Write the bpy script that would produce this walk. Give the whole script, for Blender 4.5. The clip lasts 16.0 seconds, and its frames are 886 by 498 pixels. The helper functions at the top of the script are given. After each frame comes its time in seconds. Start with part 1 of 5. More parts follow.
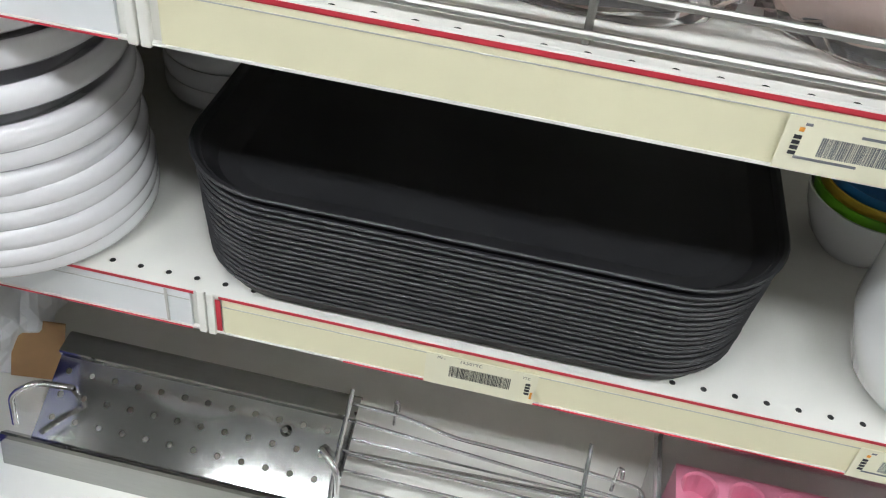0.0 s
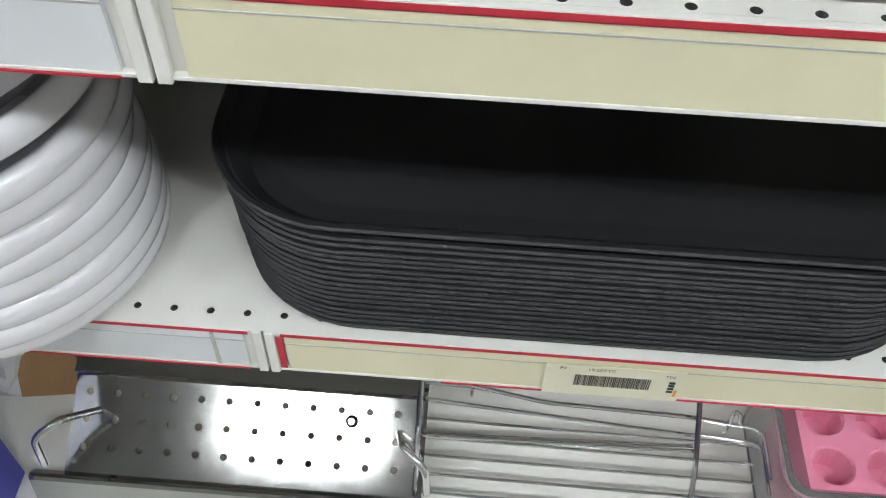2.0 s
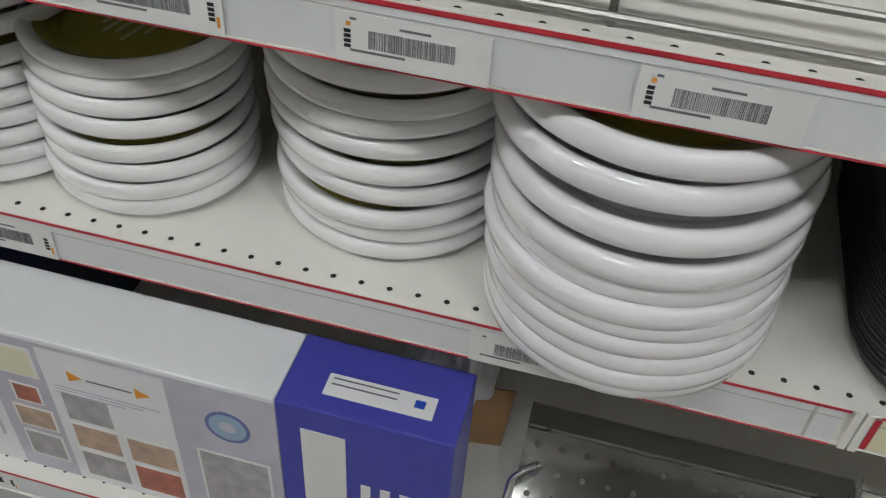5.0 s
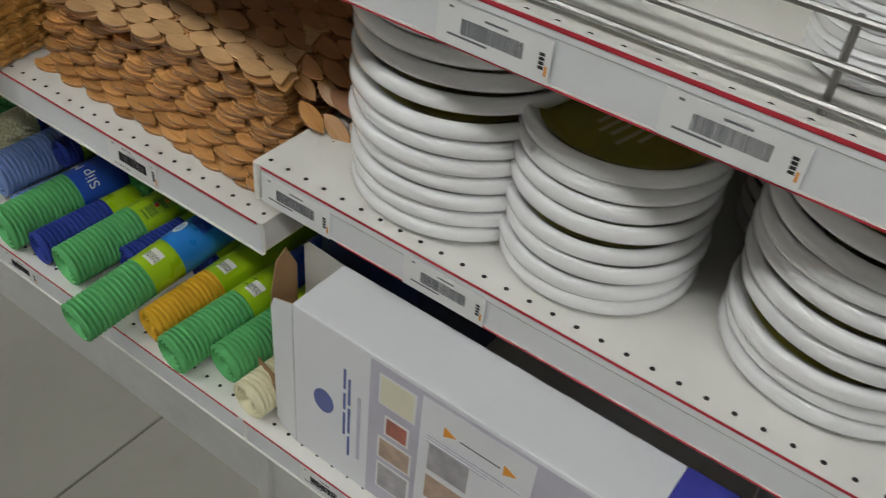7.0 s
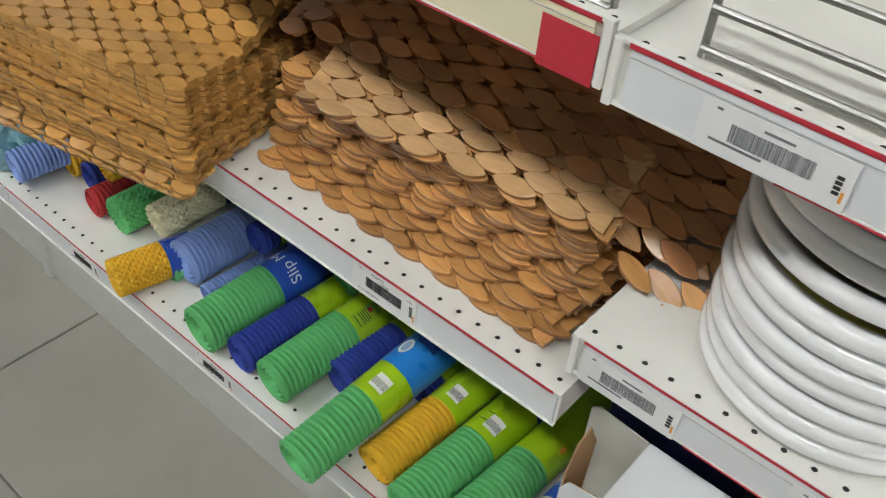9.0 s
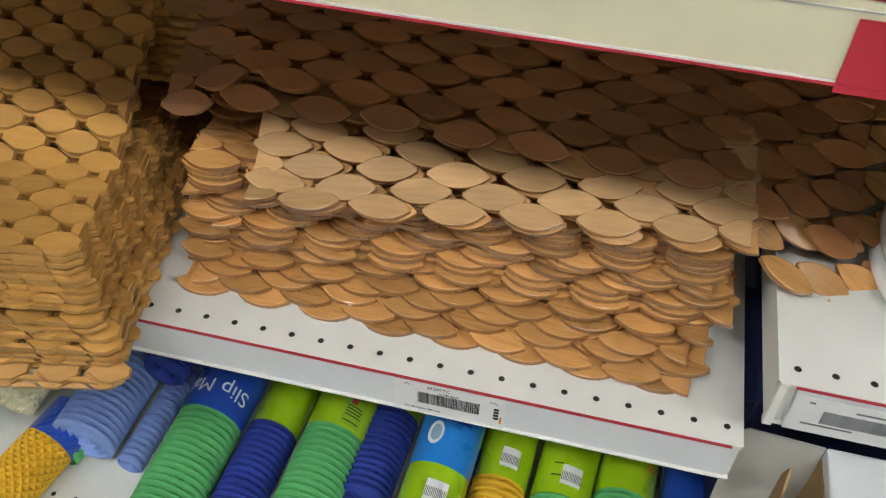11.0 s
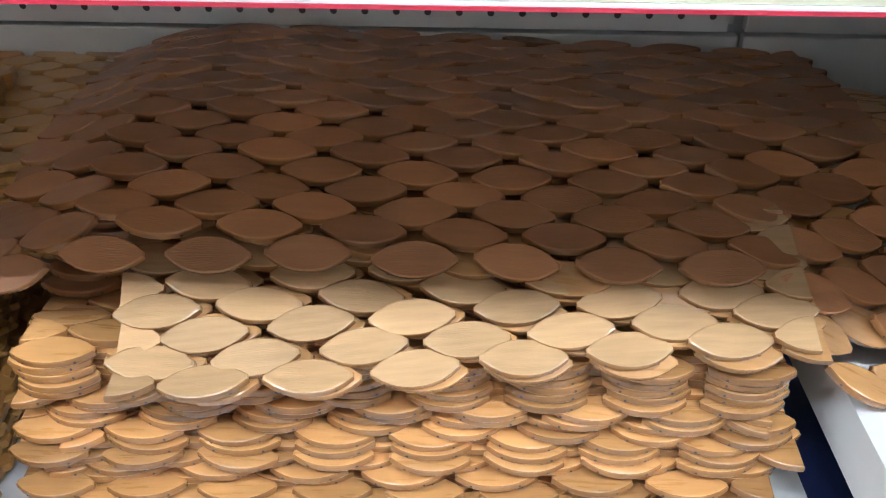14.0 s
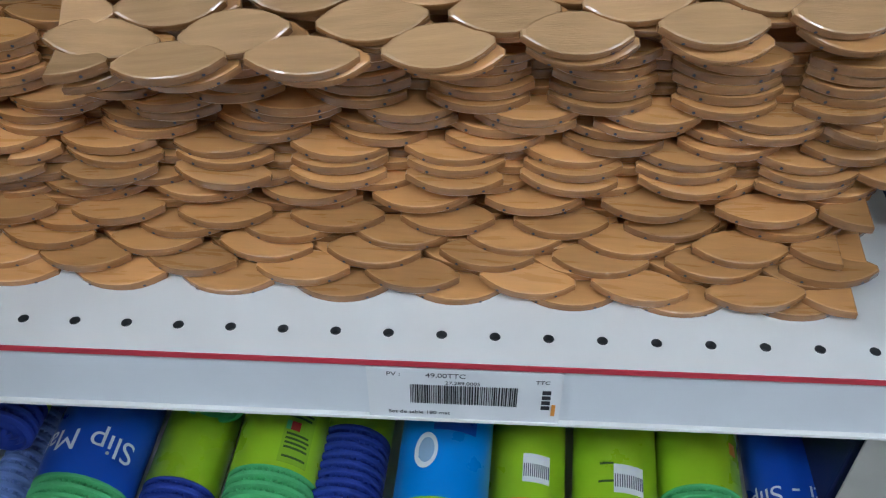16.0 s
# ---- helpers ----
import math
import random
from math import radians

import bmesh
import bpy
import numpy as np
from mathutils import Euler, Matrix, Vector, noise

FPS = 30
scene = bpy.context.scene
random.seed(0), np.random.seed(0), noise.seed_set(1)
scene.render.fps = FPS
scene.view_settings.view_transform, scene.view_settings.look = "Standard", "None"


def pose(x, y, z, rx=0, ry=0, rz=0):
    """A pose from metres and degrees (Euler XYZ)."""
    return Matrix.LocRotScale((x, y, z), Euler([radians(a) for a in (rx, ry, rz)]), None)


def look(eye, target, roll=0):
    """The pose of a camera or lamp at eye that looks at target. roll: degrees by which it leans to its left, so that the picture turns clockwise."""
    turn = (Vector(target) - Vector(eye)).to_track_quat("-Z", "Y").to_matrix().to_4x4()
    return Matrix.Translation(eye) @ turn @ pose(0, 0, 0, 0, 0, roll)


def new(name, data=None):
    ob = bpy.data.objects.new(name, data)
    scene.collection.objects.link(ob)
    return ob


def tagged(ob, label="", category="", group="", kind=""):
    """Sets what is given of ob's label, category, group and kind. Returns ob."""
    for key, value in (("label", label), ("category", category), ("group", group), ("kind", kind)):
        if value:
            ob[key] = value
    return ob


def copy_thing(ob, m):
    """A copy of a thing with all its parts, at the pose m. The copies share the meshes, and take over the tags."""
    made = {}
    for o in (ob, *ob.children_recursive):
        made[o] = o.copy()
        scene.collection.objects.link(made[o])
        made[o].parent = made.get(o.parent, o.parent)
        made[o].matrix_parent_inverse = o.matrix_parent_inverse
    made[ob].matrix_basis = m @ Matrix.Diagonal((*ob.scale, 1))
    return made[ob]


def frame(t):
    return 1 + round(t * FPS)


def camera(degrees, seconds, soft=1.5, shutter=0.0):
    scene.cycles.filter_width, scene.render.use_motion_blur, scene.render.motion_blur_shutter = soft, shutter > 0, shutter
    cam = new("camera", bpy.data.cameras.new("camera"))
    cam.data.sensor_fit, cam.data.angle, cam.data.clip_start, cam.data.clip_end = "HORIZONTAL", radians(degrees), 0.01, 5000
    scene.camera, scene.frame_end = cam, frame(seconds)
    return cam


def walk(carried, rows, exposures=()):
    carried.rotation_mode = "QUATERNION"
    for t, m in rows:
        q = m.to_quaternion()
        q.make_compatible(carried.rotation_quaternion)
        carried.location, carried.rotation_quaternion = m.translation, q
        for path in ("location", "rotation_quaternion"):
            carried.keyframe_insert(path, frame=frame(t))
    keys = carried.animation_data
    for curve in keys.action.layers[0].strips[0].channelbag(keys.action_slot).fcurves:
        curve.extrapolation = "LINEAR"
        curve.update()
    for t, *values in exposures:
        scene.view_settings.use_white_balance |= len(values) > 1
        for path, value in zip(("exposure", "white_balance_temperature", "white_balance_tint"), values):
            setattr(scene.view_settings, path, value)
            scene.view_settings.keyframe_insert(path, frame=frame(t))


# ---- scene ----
cam = camera(52.3, 16.0, soft=1.15, shutter=0.15)
PATH = [
    (0, (1.251, -0.513, 1.133), (1.073, 0.992, -0.172), 7.5),
    (0.5, (1.218, -0.474, 1.123), (1.044, 1.003, -0.214), 7.2),
    (1, (1.183, -0.413, 1.11), (1.031, 0.947, -0.349), 4.2),
    (1.5, (1.149, -0.365, 1.095), (1.042, 0.927, -0.428), 2.6),
    (2, (1.134, -0.347, 1.097), (1.074, 0.935, -0.437), 2.0),
    (2.5, (1.106, -0.355, 1.103), (1.094, 0.934, -0.426), 2.0),
    (3, (1.032, -0.385, 1.124), (1.03, 0.917, -0.394), 2.3),
    (3.5, (0.935, -0.42, 1.132), (0.919, 0.894, -0.376), 3.0),
    (4, (0.855, -0.446, 1.129), (0.761, 0.902, -0.344), 3.9),
    (4.2, (0.828, -0.466, 1.132), (0.681, 0.907, -0.314), 4.1),
    (6.3, (0.69, -0.542, 1.161), (0.112, 0.868, -0.134), 4.8),
    (6.5, (0.669, -0.551, 1.163), (0.016, 0.834, -0.123), 5.2),
    (7, (0.59, -0.553, 1.159), (-0.229, 0.737, -0.131), 6.3),
    (7.5, (0.476, -0.517, 1.156), (-0.453, 0.7, -0.131), 6.3),
    (8, (0.378, -0.499, 1.164), (-0.581, 0.668, -0.147), 7.5),
    (8.5, (0.307, -0.503, 1.163), (-0.637, 0.669, -0.155), 8.3),
    (9, (0.228, -0.516, 1.153), (-0.672, 0.685, -0.169), 6.1),
    (9.2, (0.183, -0.535, 1.153), (-0.667, 0.705, -0.167), 5.5),
    (11.3, (-0.172, -0.410, 1.055), (-0.422, 0.980, -0.361), 1.0),
    (11.5, (-0.184, -0.403, 1.032), (-0.419, 1.03, -0.343), 0.1),
    (12, (-0.211, -0.37, 0.964), (-0.351, 1.137, -0.343), 0.3),
    (12.5, (-0.219, -0.343, 0.924), (-0.311, 1.299, -0.214), -0.4),
    (13, (-0.215, -0.318, 0.929), (-0.292, 1.353, -0.167), -1.4),
    (13.5, (-0.216, -0.309, 0.938), (-0.272, 1.385, -0.124), -0.5),
    (14, (-0.217, -0.31, 0.938), (-0.264, 1.382, -0.127), 0.4),
    (14.5, (-0.218, -0.317, 0.911), (-0.266, 1.365, -0.17), 0.8),
    (15, (-0.215, -0.301, 0.89), (-0.278, 1.273, -0.342), 0.5),
    (15.5, (-0.213, -0.287, 0.850), (-0.312, 1.210, -0.474), -0.5),
    (16, (-0.222, -0.268, 0.831), (-0.299, 1.173, -0.554), -0.1),
]
EXPOSURES = [(0.0, 0.50, 6500, 10), (1.0, 0.34, 6480, 10), (2.5, 0.3, 6450, 10), (3.5, 0.3, 6500, 10), (4.2, -0.18, 6650, 10), (6.3, -0.47, 6900, 10), (7.5, -0.44, 6850, 10), (9.2, 0.08, 6800, 10), (11.5, 0.12, 6800, 10), (12.0, 0.3, 6850, 10), (12.6, 0.88, 6700, 10), (13.3, 1.02, 6250, 10),
             (14.2, 1.05, 5400, 10), (14.6, 0.98, 5250, 10), (15.0, 0.55, 5450, 10), (15.3, 0.22, 5550, 10), (16.0, -0.03, 5550, 10)]
LAMP = 101.0
walk(cam, [(t, look(eye, target, roll)) for t, eye, target, roll in PATH], EXPOSURES)

world = bpy.data.worlds.new("shop_air")
scene.world = world
world.use_nodes = True
world.node_tree.nodes["Background"].inputs[0].default_value = (0.9, 0.95, 1.0, 1)
world.node_tree.nodes["Background"].inputs[1].default_value = 0.004

# ---------------------------------------------------------------- helpers
def part(name, bm, material, parent=None, label=""):
    me = bpy.data.meshes.new(name)
    bm.to_mesh(me)
    bm.free()
    ob = new(name, me)
    if material is not None:
        me.materials.append(material)
    if parent is not None:
        ob.parent = parent
    if label:
        tagged(ob, label)
    return ob


def thing(name, m, label, category, group="", kind=""):
    ob = new(name)
    ob.empty_display_size = 0.02
    ob.matrix_basis = m
    return tagged(ob, label, category, group, kind)


def add_box(bm, x0, x1, y0, y1, z0, z1, bevel=0.0):
    r = bmesh.ops.create_cube(bm, size=1.0)
    vs = r["verts"]
    for v in vs:
        v.co = Vector(((x0 + x1) / 2 + v.co.x * (x1 - x0), (y0 + y1) / 2 + v.co.y * (y1 - y0),
                       (z0 + z1) / 2 + v.co.z * (z1 - z0)))
    if bevel > 0:
        es = list({e for v in vs for e in v.link_edges})
        bmesh.ops.bevel(bm, geom=es, offset=bevel, segments=2, profile=0.5, affect="EDGES")
    return vs


def box(x0, x1, y0, y1, z0, z1, bevel=0.0):
    bm = bmesh.new()
    add_box(bm, x0, x1, y0, y1, z0, z1, bevel)
    return bm


def smooth(ob, angle=40):
    for p in ob.data.polygons:
        p.use_smooth = True
    bm = bmesh.new()
    bm.from_mesh(ob.data)
    for e in bm.edges:
        e.smooth = len(e.link_faces) != 2 or e.calc_face_angle(0) < radians(angle)
    bm.to_mesh(ob.data)
    bm.free()
    return ob


def rings(bm, loops, close_first=False, close_last=False):
    made = [[bm.verts.new(p) for p in loop] for loop in loops]
    n = len(made[0])
    for a, b in zip(made, made[1:]):
        for i in range(n):
            bm.faces.new((a[i], a[(i + 1) % n], b[(i + 1) % n], b[i]))
    if close_first:
        bm.faces.new(list(reversed(made[0])))
    if close_last:
        bm.faces.new(made[-1])
    return made


def circle(r, z, n, cx=0.0, cy=0.0):
    return [(cx + r * math.cos(2 * math.pi * i / n), cy + r * math.sin(2 * math.pi * i / n), z) for i in range(n)]


def lathe(profile, n=48, close_first=True, close_last=True):
    bm = bmesh.new()
    rings(bm, [circle(max(r, 1e-4), z, n) for r, z in profile], close_first, close_last)
    return bm


def tube(bm, points, r, n=8):
    """A round wire through the points."""
    pts = [Vector(p) for p in points]
    loops = []
    ref = Vector((0.123, 0.31, 0.94))
    for i, p in enumerate(pts):
        d = (pts[min(i + 1, len(pts) - 1)] - pts[max(i - 1, 0)]).normalized()
        u = d.cross(ref)
        if u.length < 0.05:
            u = d.cross(Vector((1, 0, 0)))
        u.normalize()
        w = d.cross(u)
        loops.append([p + r * (math.cos(2 * math.pi * k / n) * u + math.sin(2 * math.pi * k / n) * w) for k in range(n)])
    rings(bm, loops, True, True)


def bend(points, steps=5):
    """Rounds the corners of a wire's path."""
    pts = [Vector(p) for p in points]
    out = [pts[0]]
    for a, b, c in zip(pts, pts[1:], pts[2:]):
        r = min(0.012, (b - a).length * 0.45, (c - b).length * 0.45)
        p, q = b + (a - b).normalized() * r, b + (c - b).normalized() * r
        for k in range(steps + 1):
            t = k / steps
            out.append((1 - t) ** 2 * p + 2 * t * (1 - t) * b + t * t * q)
    out.append(pts[-1])
    return out


def round_rect(w, d, r, z, n=8, cx=0.0, cy=0.0):
    out = []
    for sx, sy, a0 in ((1, 1, 0), (-1, 1, 90), (-1, -1, 180), (1, -1, 270)):
        for k in range(n + 1):
            a = radians(a0 + 90 * k / n)
            out.append((cx + sx * (w / 2 - r) + r * math.cos(a), cy + sy * (d / 2 - r) + r * math.sin(a), z))
    return out


def words(text, size, material, parent, m, name="lettering"):
    cu = bpy.data.curves.new(name, "FONT")
    cu.body, cu.size, cu.extrude = text, size, 0.00005
    tmp = bpy.data.objects.new(name, cu)
    scene.collection.objects.link(tmp)
    bpy.context.view_layer.update()
    me = bpy.data.meshes.new_from_object(tmp.evaluated_get(bpy.context.evaluated_depsgraph_get()))
    bpy.data.objects.remove(tmp)
    ob = new(name, me)
    me.materials.clear()
    me.materials.append(material)
    ob.parent = parent
    ob.matrix_basis = m
    return ob


# ---------------------------------------------------------------- materials
def material(name, color, rough=0.5, metal=0.0, var=0.06, scale=40.0, bump=0.05, bump_scale=300.0,
             per_object=0.0, coat=0.0, spec=0.5, stretch=(1, 1, 1), dirt=0.0, trans=0.0, ior=1.45, sss=0.0, coat_rough=0.07):
    m = bpy.data.materials.new(name)
    m.use_nodes = True
    nt = m.node_tree
    b = nt.nodes["Principled BSDF"]
    b.inputs["Roughness"].default_value = rough
    b.inputs["Metallic"].default_value = metal
    b.inputs["Coat Weight"].default_value = coat
    b.inputs["Coat Roughness"].default_value = coat_rough
    b.inputs["Specular IOR Level"].default_value = spec
    b.inputs["Transmission Weight"].default_value = trans
    b.inputs["IOR"].default_value = ior
    b.inputs["Subsurface Weight"].default_value = sss
    tc = nt.nodes.new("ShaderNodeTexCoord")
    mp = nt.nodes.new("ShaderNodeMapping")
    mp.inputs["Scale"].default_value = stretch
    nt.links.new(tc.outputs["Object"], mp.inputs["Vector"])
    info = nt.nodes.new("ShaderNodeObjectInfo")
    off = nt.nodes.new("ShaderNodeVectorMath")
    off.operation = "ADD"
    comb = nt.nodes.new("ShaderNodeCombineXYZ")
    mul = nt.nodes.new("ShaderNodeMath")
    mul.operation = "MULTIPLY"
    mul.inputs[1].default_value = 37.0
    nt.links.new(info.outputs["Random"], mul.inputs[0])
    for k in range(3):
        nt.links.new(mul.outputs[0], comb.inputs[k])
    nt.links.new(mp.outputs["Vector"], off.inputs[0])
    nt.links.new(comb.outputs[0], off.inputs[1])
    n1 = nt.nodes.new("ShaderNodeTexNoise")
    n1.inputs["Scale"].default_value = scale
    n1.inputs["Detail"].default_value = 6
    nt.links.new(off.outputs[0], n1.inputs["Vector"])
    n2 = nt.nodes.new("ShaderNodeTexNoise")
    n2.inputs["Scale"].default_value = bump_scale
    n2.inputs["Detail"].default_value = 3
    nt.links.new(off.outputs[0], n2.inputs["Vector"])
    hsv = nt.nodes.new("ShaderNodeHueSaturation")
    hsv.inputs["Color"].default_value = (*color, 1)
    # value = 1 + var*(noise-.5)*2 + per_object*(random-.5)*2
    a1 = nt.nodes.new("ShaderNodeMath")
    a1.operation = "MULTIPLY_ADD"
    a1.inputs[1].default_value = 3.0 * var
    a1.inputs[2].default_value = 1 - 1.5 * var
    nt.links.new(n1.outputs["Fac"], a1.inputs[0])
    a2 = nt.nodes.new("ShaderNodeMath")
    a2.operation = "MULTIPLY_ADD"
    a2.inputs[1].default_value = 2.0 * per_object
    nt.links.new(info.outputs["Random"], a2.inputs[0])
    a2b = nt.nodes.new("ShaderNodeMath")
    a2b.operation = "SUBTRACT"
    a2b.inputs[1].default_value = per_object
    nt.links.new(a1.outputs[0], a2b.inputs[0])
    nt.links.new(a2b.outputs[0], a2.inputs[2])
    nt.links.new(a2.outputs[0], hsv.inputs["Value"])
    col = hsv.outputs["Color"]
    if dirt > 0:
        n3 = nt.nodes.new("ShaderNodeTexNoise")
        n3.inputs["Scale"].default_value = 9.0
        n3.inputs["Detail"].default_value = 8
        n3.inputs["Roughness"].default_value = 0.7
        nt.links.new(off.outputs[0], n3.inputs["Vector"])
        ramp = nt.nodes.new("ShaderNodeMapRange")
        ramp.inputs[1].default_value, ramp.inputs[2].default_value = 0.55, 0.75
        ramp.inputs[3].default_value, ramp.inputs[4].default_value = 0.0, dirt
        nt.links.new(n3.outputs["Fac"], ramp.inputs[0])
        mix = nt.nodes.new("ShaderNodeMix")
        mix.data_type = "RGBA"
        nt.links.new(ramp.outputs[0], mix.inputs["Factor"])
        nt.links.new(col, mix.inputs["A"])
        mix.inputs["B"].default_value = (color[0] * 0.55, color[1] * 0.52, color[2] * 0.45, 1)
        col = mix.outputs["Result"]
    nt.links.new(col, b.inputs["Base Color"])
    r1 = nt.nodes.new("ShaderNodeMath")
    r1.operation = "MULTIPLY_ADD"
    r1.inputs[1].default_value = 0.25 * rough
    r1.inputs[2].default_value = rough * 0.88
    nt.links.new(n1.outputs["Fac"], r1.inputs[0])
    nt.links.new(r1.outputs[0], b.inputs["Roughness"])
    if bump > 0:
        bp = nt.nodes.new("ShaderNodeBump")
        bp.inputs["Strength"].default_value = bump
        bp.inputs["Distance"].default_value = 0.001
        nt.links.new(n2.outputs["Fac"], bp.inputs["Height"])
        nt.links.new(bp.outputs["Normal"], b.inputs["Normal"])
    return m


def plain_glow(name, color, strength):
    m = bpy.data.materials.new(name)
    m.use_nodes = True
    b = m.node_tree.nodes["Principled BSDF"]
    b.inputs["Emission Color"].default_value = (*color, 1)
    b.inputs["Emission Strength"].default_value = strength
    return m


SHELF_WHITE = material("shelf_enamel", (0.78, 0.77, 0.73), 0.38, var=0.03, scale=25, bump=0.03, dirt=0.10)
RAIL_WHITE = material("rail_insert_white", (0.70, 0.72, 0.74), 0.32, var=0.03, scale=20, bump=0.02, dirt=0.08)
RAIL_CREAM = material("rail_insert_cream", (0.74, 0.70, 0.50), 0.35, var=0.03, scale=20, bump=0.02, dirt=0.10)
RED = material("red_strip", (0.50, 0.03, 0.05), 0.4, var=0.08, scale=60)
# grey for the shading lines drawn on the rails
GREY_LINE = material("rail_groove", (0.46, 0.46, 0.44), 0.5)
PANEL = material("back_panel_enamel", (0.74, 0.71, 0.66), 0.45, var=0.03, scale=12, dirt=0.12)
# near-black that paints the shade inside the punched holes
HOLE_SHADE = material("painted_hole_shade", (0.05, 0.05, 0.05), 0.7)
PLINTH = material("plinth_steel", (0.52, 0.52, 0.50), 0.45, var=0.06, dirt=0.3)
TILE = material("floor_tile", (0.275, 0.262, 0.235), 0.33, var=0.08, scale=7, bump=0.03, bump_scale=160, dirt=0.18)
GROUT = material("floor_grout", (0.13, 0.12, 0.11), 0.9, var=0.15)
PORCELAIN = material("white_porcelain", (0.82, 0.82, 0.83), 0.10, var=0.012, scale=20, bump=0.02, bump_scale=45, coat=0.8)
WRAPPED = material("film_wrapped_porcelain", (0.83, 0.82, 0.85), 0.12, var=0.02, scale=20, bump=0.55, bump_scale=38, coat=1.0)
OLIVE = material("olive_sticker", (0.30, 0.27, 0.04), 0.45, var=0.1, scale=30)
OLIVE_TXT = material("olive_print", (0.55, 0.52, 0.35), 0.5)
BLACK_PLASTIC = material("black_tray_plastic", (0.015, 0.015, 0.017), 0.46, var=0.03, scale=8, bump=0.0)
STEEL = material("stainless_steel", (0.38, 0.38, 0.37), 0.09, 1.0, var=0.05, scale=30, bump=0.005, stretch=(1, 14, 14))
CHROME = material("chrome_wire", (0.66, 0.66, 0.67), 0.12, 1.0, var=0.03)
GUARD = material("guard_wire", (0.33, 0.325, 0.31), 0.42, 1.0, var=0.05)
BAMBOO = material("bamboo_leaf", (0.53, 0.262, 0.086), 0.28, var=0.14, scale=30, bump=0.14, bump_scale=170, per_object=0.30, coat=0.6, coat_rough=0.20, stretch=(1, 9, 9))
# lit copy of the leaf bamboo: the lamps' pale sheen is in its colour
BAMBOO_SHEEN = material("bamboo_leaf_pale_sheen", (0.50, 0.295, 0.135), 0.24, var=0.16, scale=34, bump=0.16, bump_scale=190, per_object=0.20, coat=0.9, coat_rough=0.20, stretch=(1, 9, 9))
# shaded copy of the leaf bamboo: the upper shelf's shadow is in its colour
BAMBOO_SHADED = material("bamboo_leaf_shaded", (0.36, 0.148, 0.052), 0.42, var=0.12, scale=30, bump=0.25, bump_scale=170, per_object=0.26, coat=0.12, coat_rough=0.2, stretch=(1, 9, 9))
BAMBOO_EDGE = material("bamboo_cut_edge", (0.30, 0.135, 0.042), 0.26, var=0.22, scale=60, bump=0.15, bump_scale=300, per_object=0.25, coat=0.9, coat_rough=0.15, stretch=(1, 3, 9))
BAMBOO_GOLD = material("bamboo_golden", (0.47, 0.240, 0.062), 0.30, var=0.12, scale=30, bump=0.25, bump_scale=170, per_object=0.18, coat=0.4, coat_rough=0.2, stretch=(1, 9, 9))
CARD_WHITE = material("white_card", (0.76, 0.77, 0.80), 0.45, var=0.02, scale=10, dirt=0.05)
CARD_BROWN = material("brown_card", (0.36, 0.21, 0.10), 0.8, var=0.12, scale=50, bump=0.1)
CARD_BLUE = material("blue_card", (0.055, 0.06, 0.36), 0.38, var=0.05, scale=10)
PHOTO_GREY = material("printed_photo_grey", (0.40, 0.38, 0.40), 0.45, var=0.35, scale=60)
PHOTO_BROWN = material("printed_photo_brown", (0.46, 0.33, 0.25), 0.45, var=0.35, scale=60)
TEAL = material("teal_packet", (0.16, 0.36, 0.42), 0.25, var=0.4, scale=40, coat=0.8)
NAVY = material("navy_card", (0.012, 0.018, 0.07), 0.5, var=0.1)
PAPER = material("label_paper", (0.76, 0.76, 0.76), 0.6, var=0.02)
PAPER_CREAM = material("label_paper_cream", (0.74, 0.71, 0.55), 0.6, var=0.02)
# printing ink, also the painted shade of the leaves' string holes
BLACK = material("black_ink_and_hole_shade", (0.025, 0.025, 0.03), 0.7)
INK_GREY = material("grey_ink", (0.16, 0.165, 0.18), 0.7)
ORANGE = material("orange_ink", (0.75, 0.30, 0.04), 0.6)
GREEN = material("green_foam", (0.11, 0.46, 0.16), 0.7, var=0.08, scale=60, bump=0.2, bump_scale=500)
BLUE_FOAM = material("navy_foam", (0.02, 0.045, 0.30), 0.7, var=0.1, scale=60, bump=0.2, bump_scale=500)
PERI = material("periwinkle_foam", (0.22, 0.33, 0.66), 0.7, var=0.06, scale=60, bump=0.2, bump_scale=500)
YELLOW = material("yellow_foam", (0.72, 0.42, 0.025), 0.7, var=0.08, scale=60, bump=0.2, bump_scale=500)
CREAM = material("cream_foam", (0.78, 0.74, 0.52), 0.7, var=0.06, scale=60, bump=0.2, bump_scale=500)
REDF = material("red_foam", (0.48, 0.03, 0.035), 0.7, var=0.1, scale=60, bump=0.2, bump_scale=500)
LIME = material("lime_sleeve", (0.32, 0.52, 0.012), 0.28, var=0.06, scale=20, coat=0.3)
SLEEVE_BLUE = material("blue_sleeve", (0.015, 0.07, 0.42), 0.28, var=0.06, scale=20, coat=0.3)
SKY_BLUE = material("light_blue_sleeve", (0.015, 0.20, 0.60), 0.28, var=0.06, scale=20, coat=0.3)
LIME_DARK = material("lime_sleeve_print", (0.26, 0.44, 0.02), 0.3, var=0.06, scale=20, coat=0.3)
INK_GREEN = material("dark_green_ink", (0.04, 0.09, 0.02), 0.6)
PHOTO_RED = material("printed_photo_red", (0.42, 0.14, 0.10), 0.45, var=0.5, scale=45)
INK_BLUE = material("blue_ink", (0.12, 0.15, 0.36), 0.5, var=0.1)
SKY_GREY = material("grey_blue_print", (0.30, 0.42, 0.56), 0.5, var=0.15)
LILAC = material("lilac_print", (0.52, 0.50, 0.58), 0.45, var=0.12, scale=25)
CARD_INNER = material("grey_card_inner", (0.62, 0.60, 0.56), 0.7, var=0.06, scale=40)
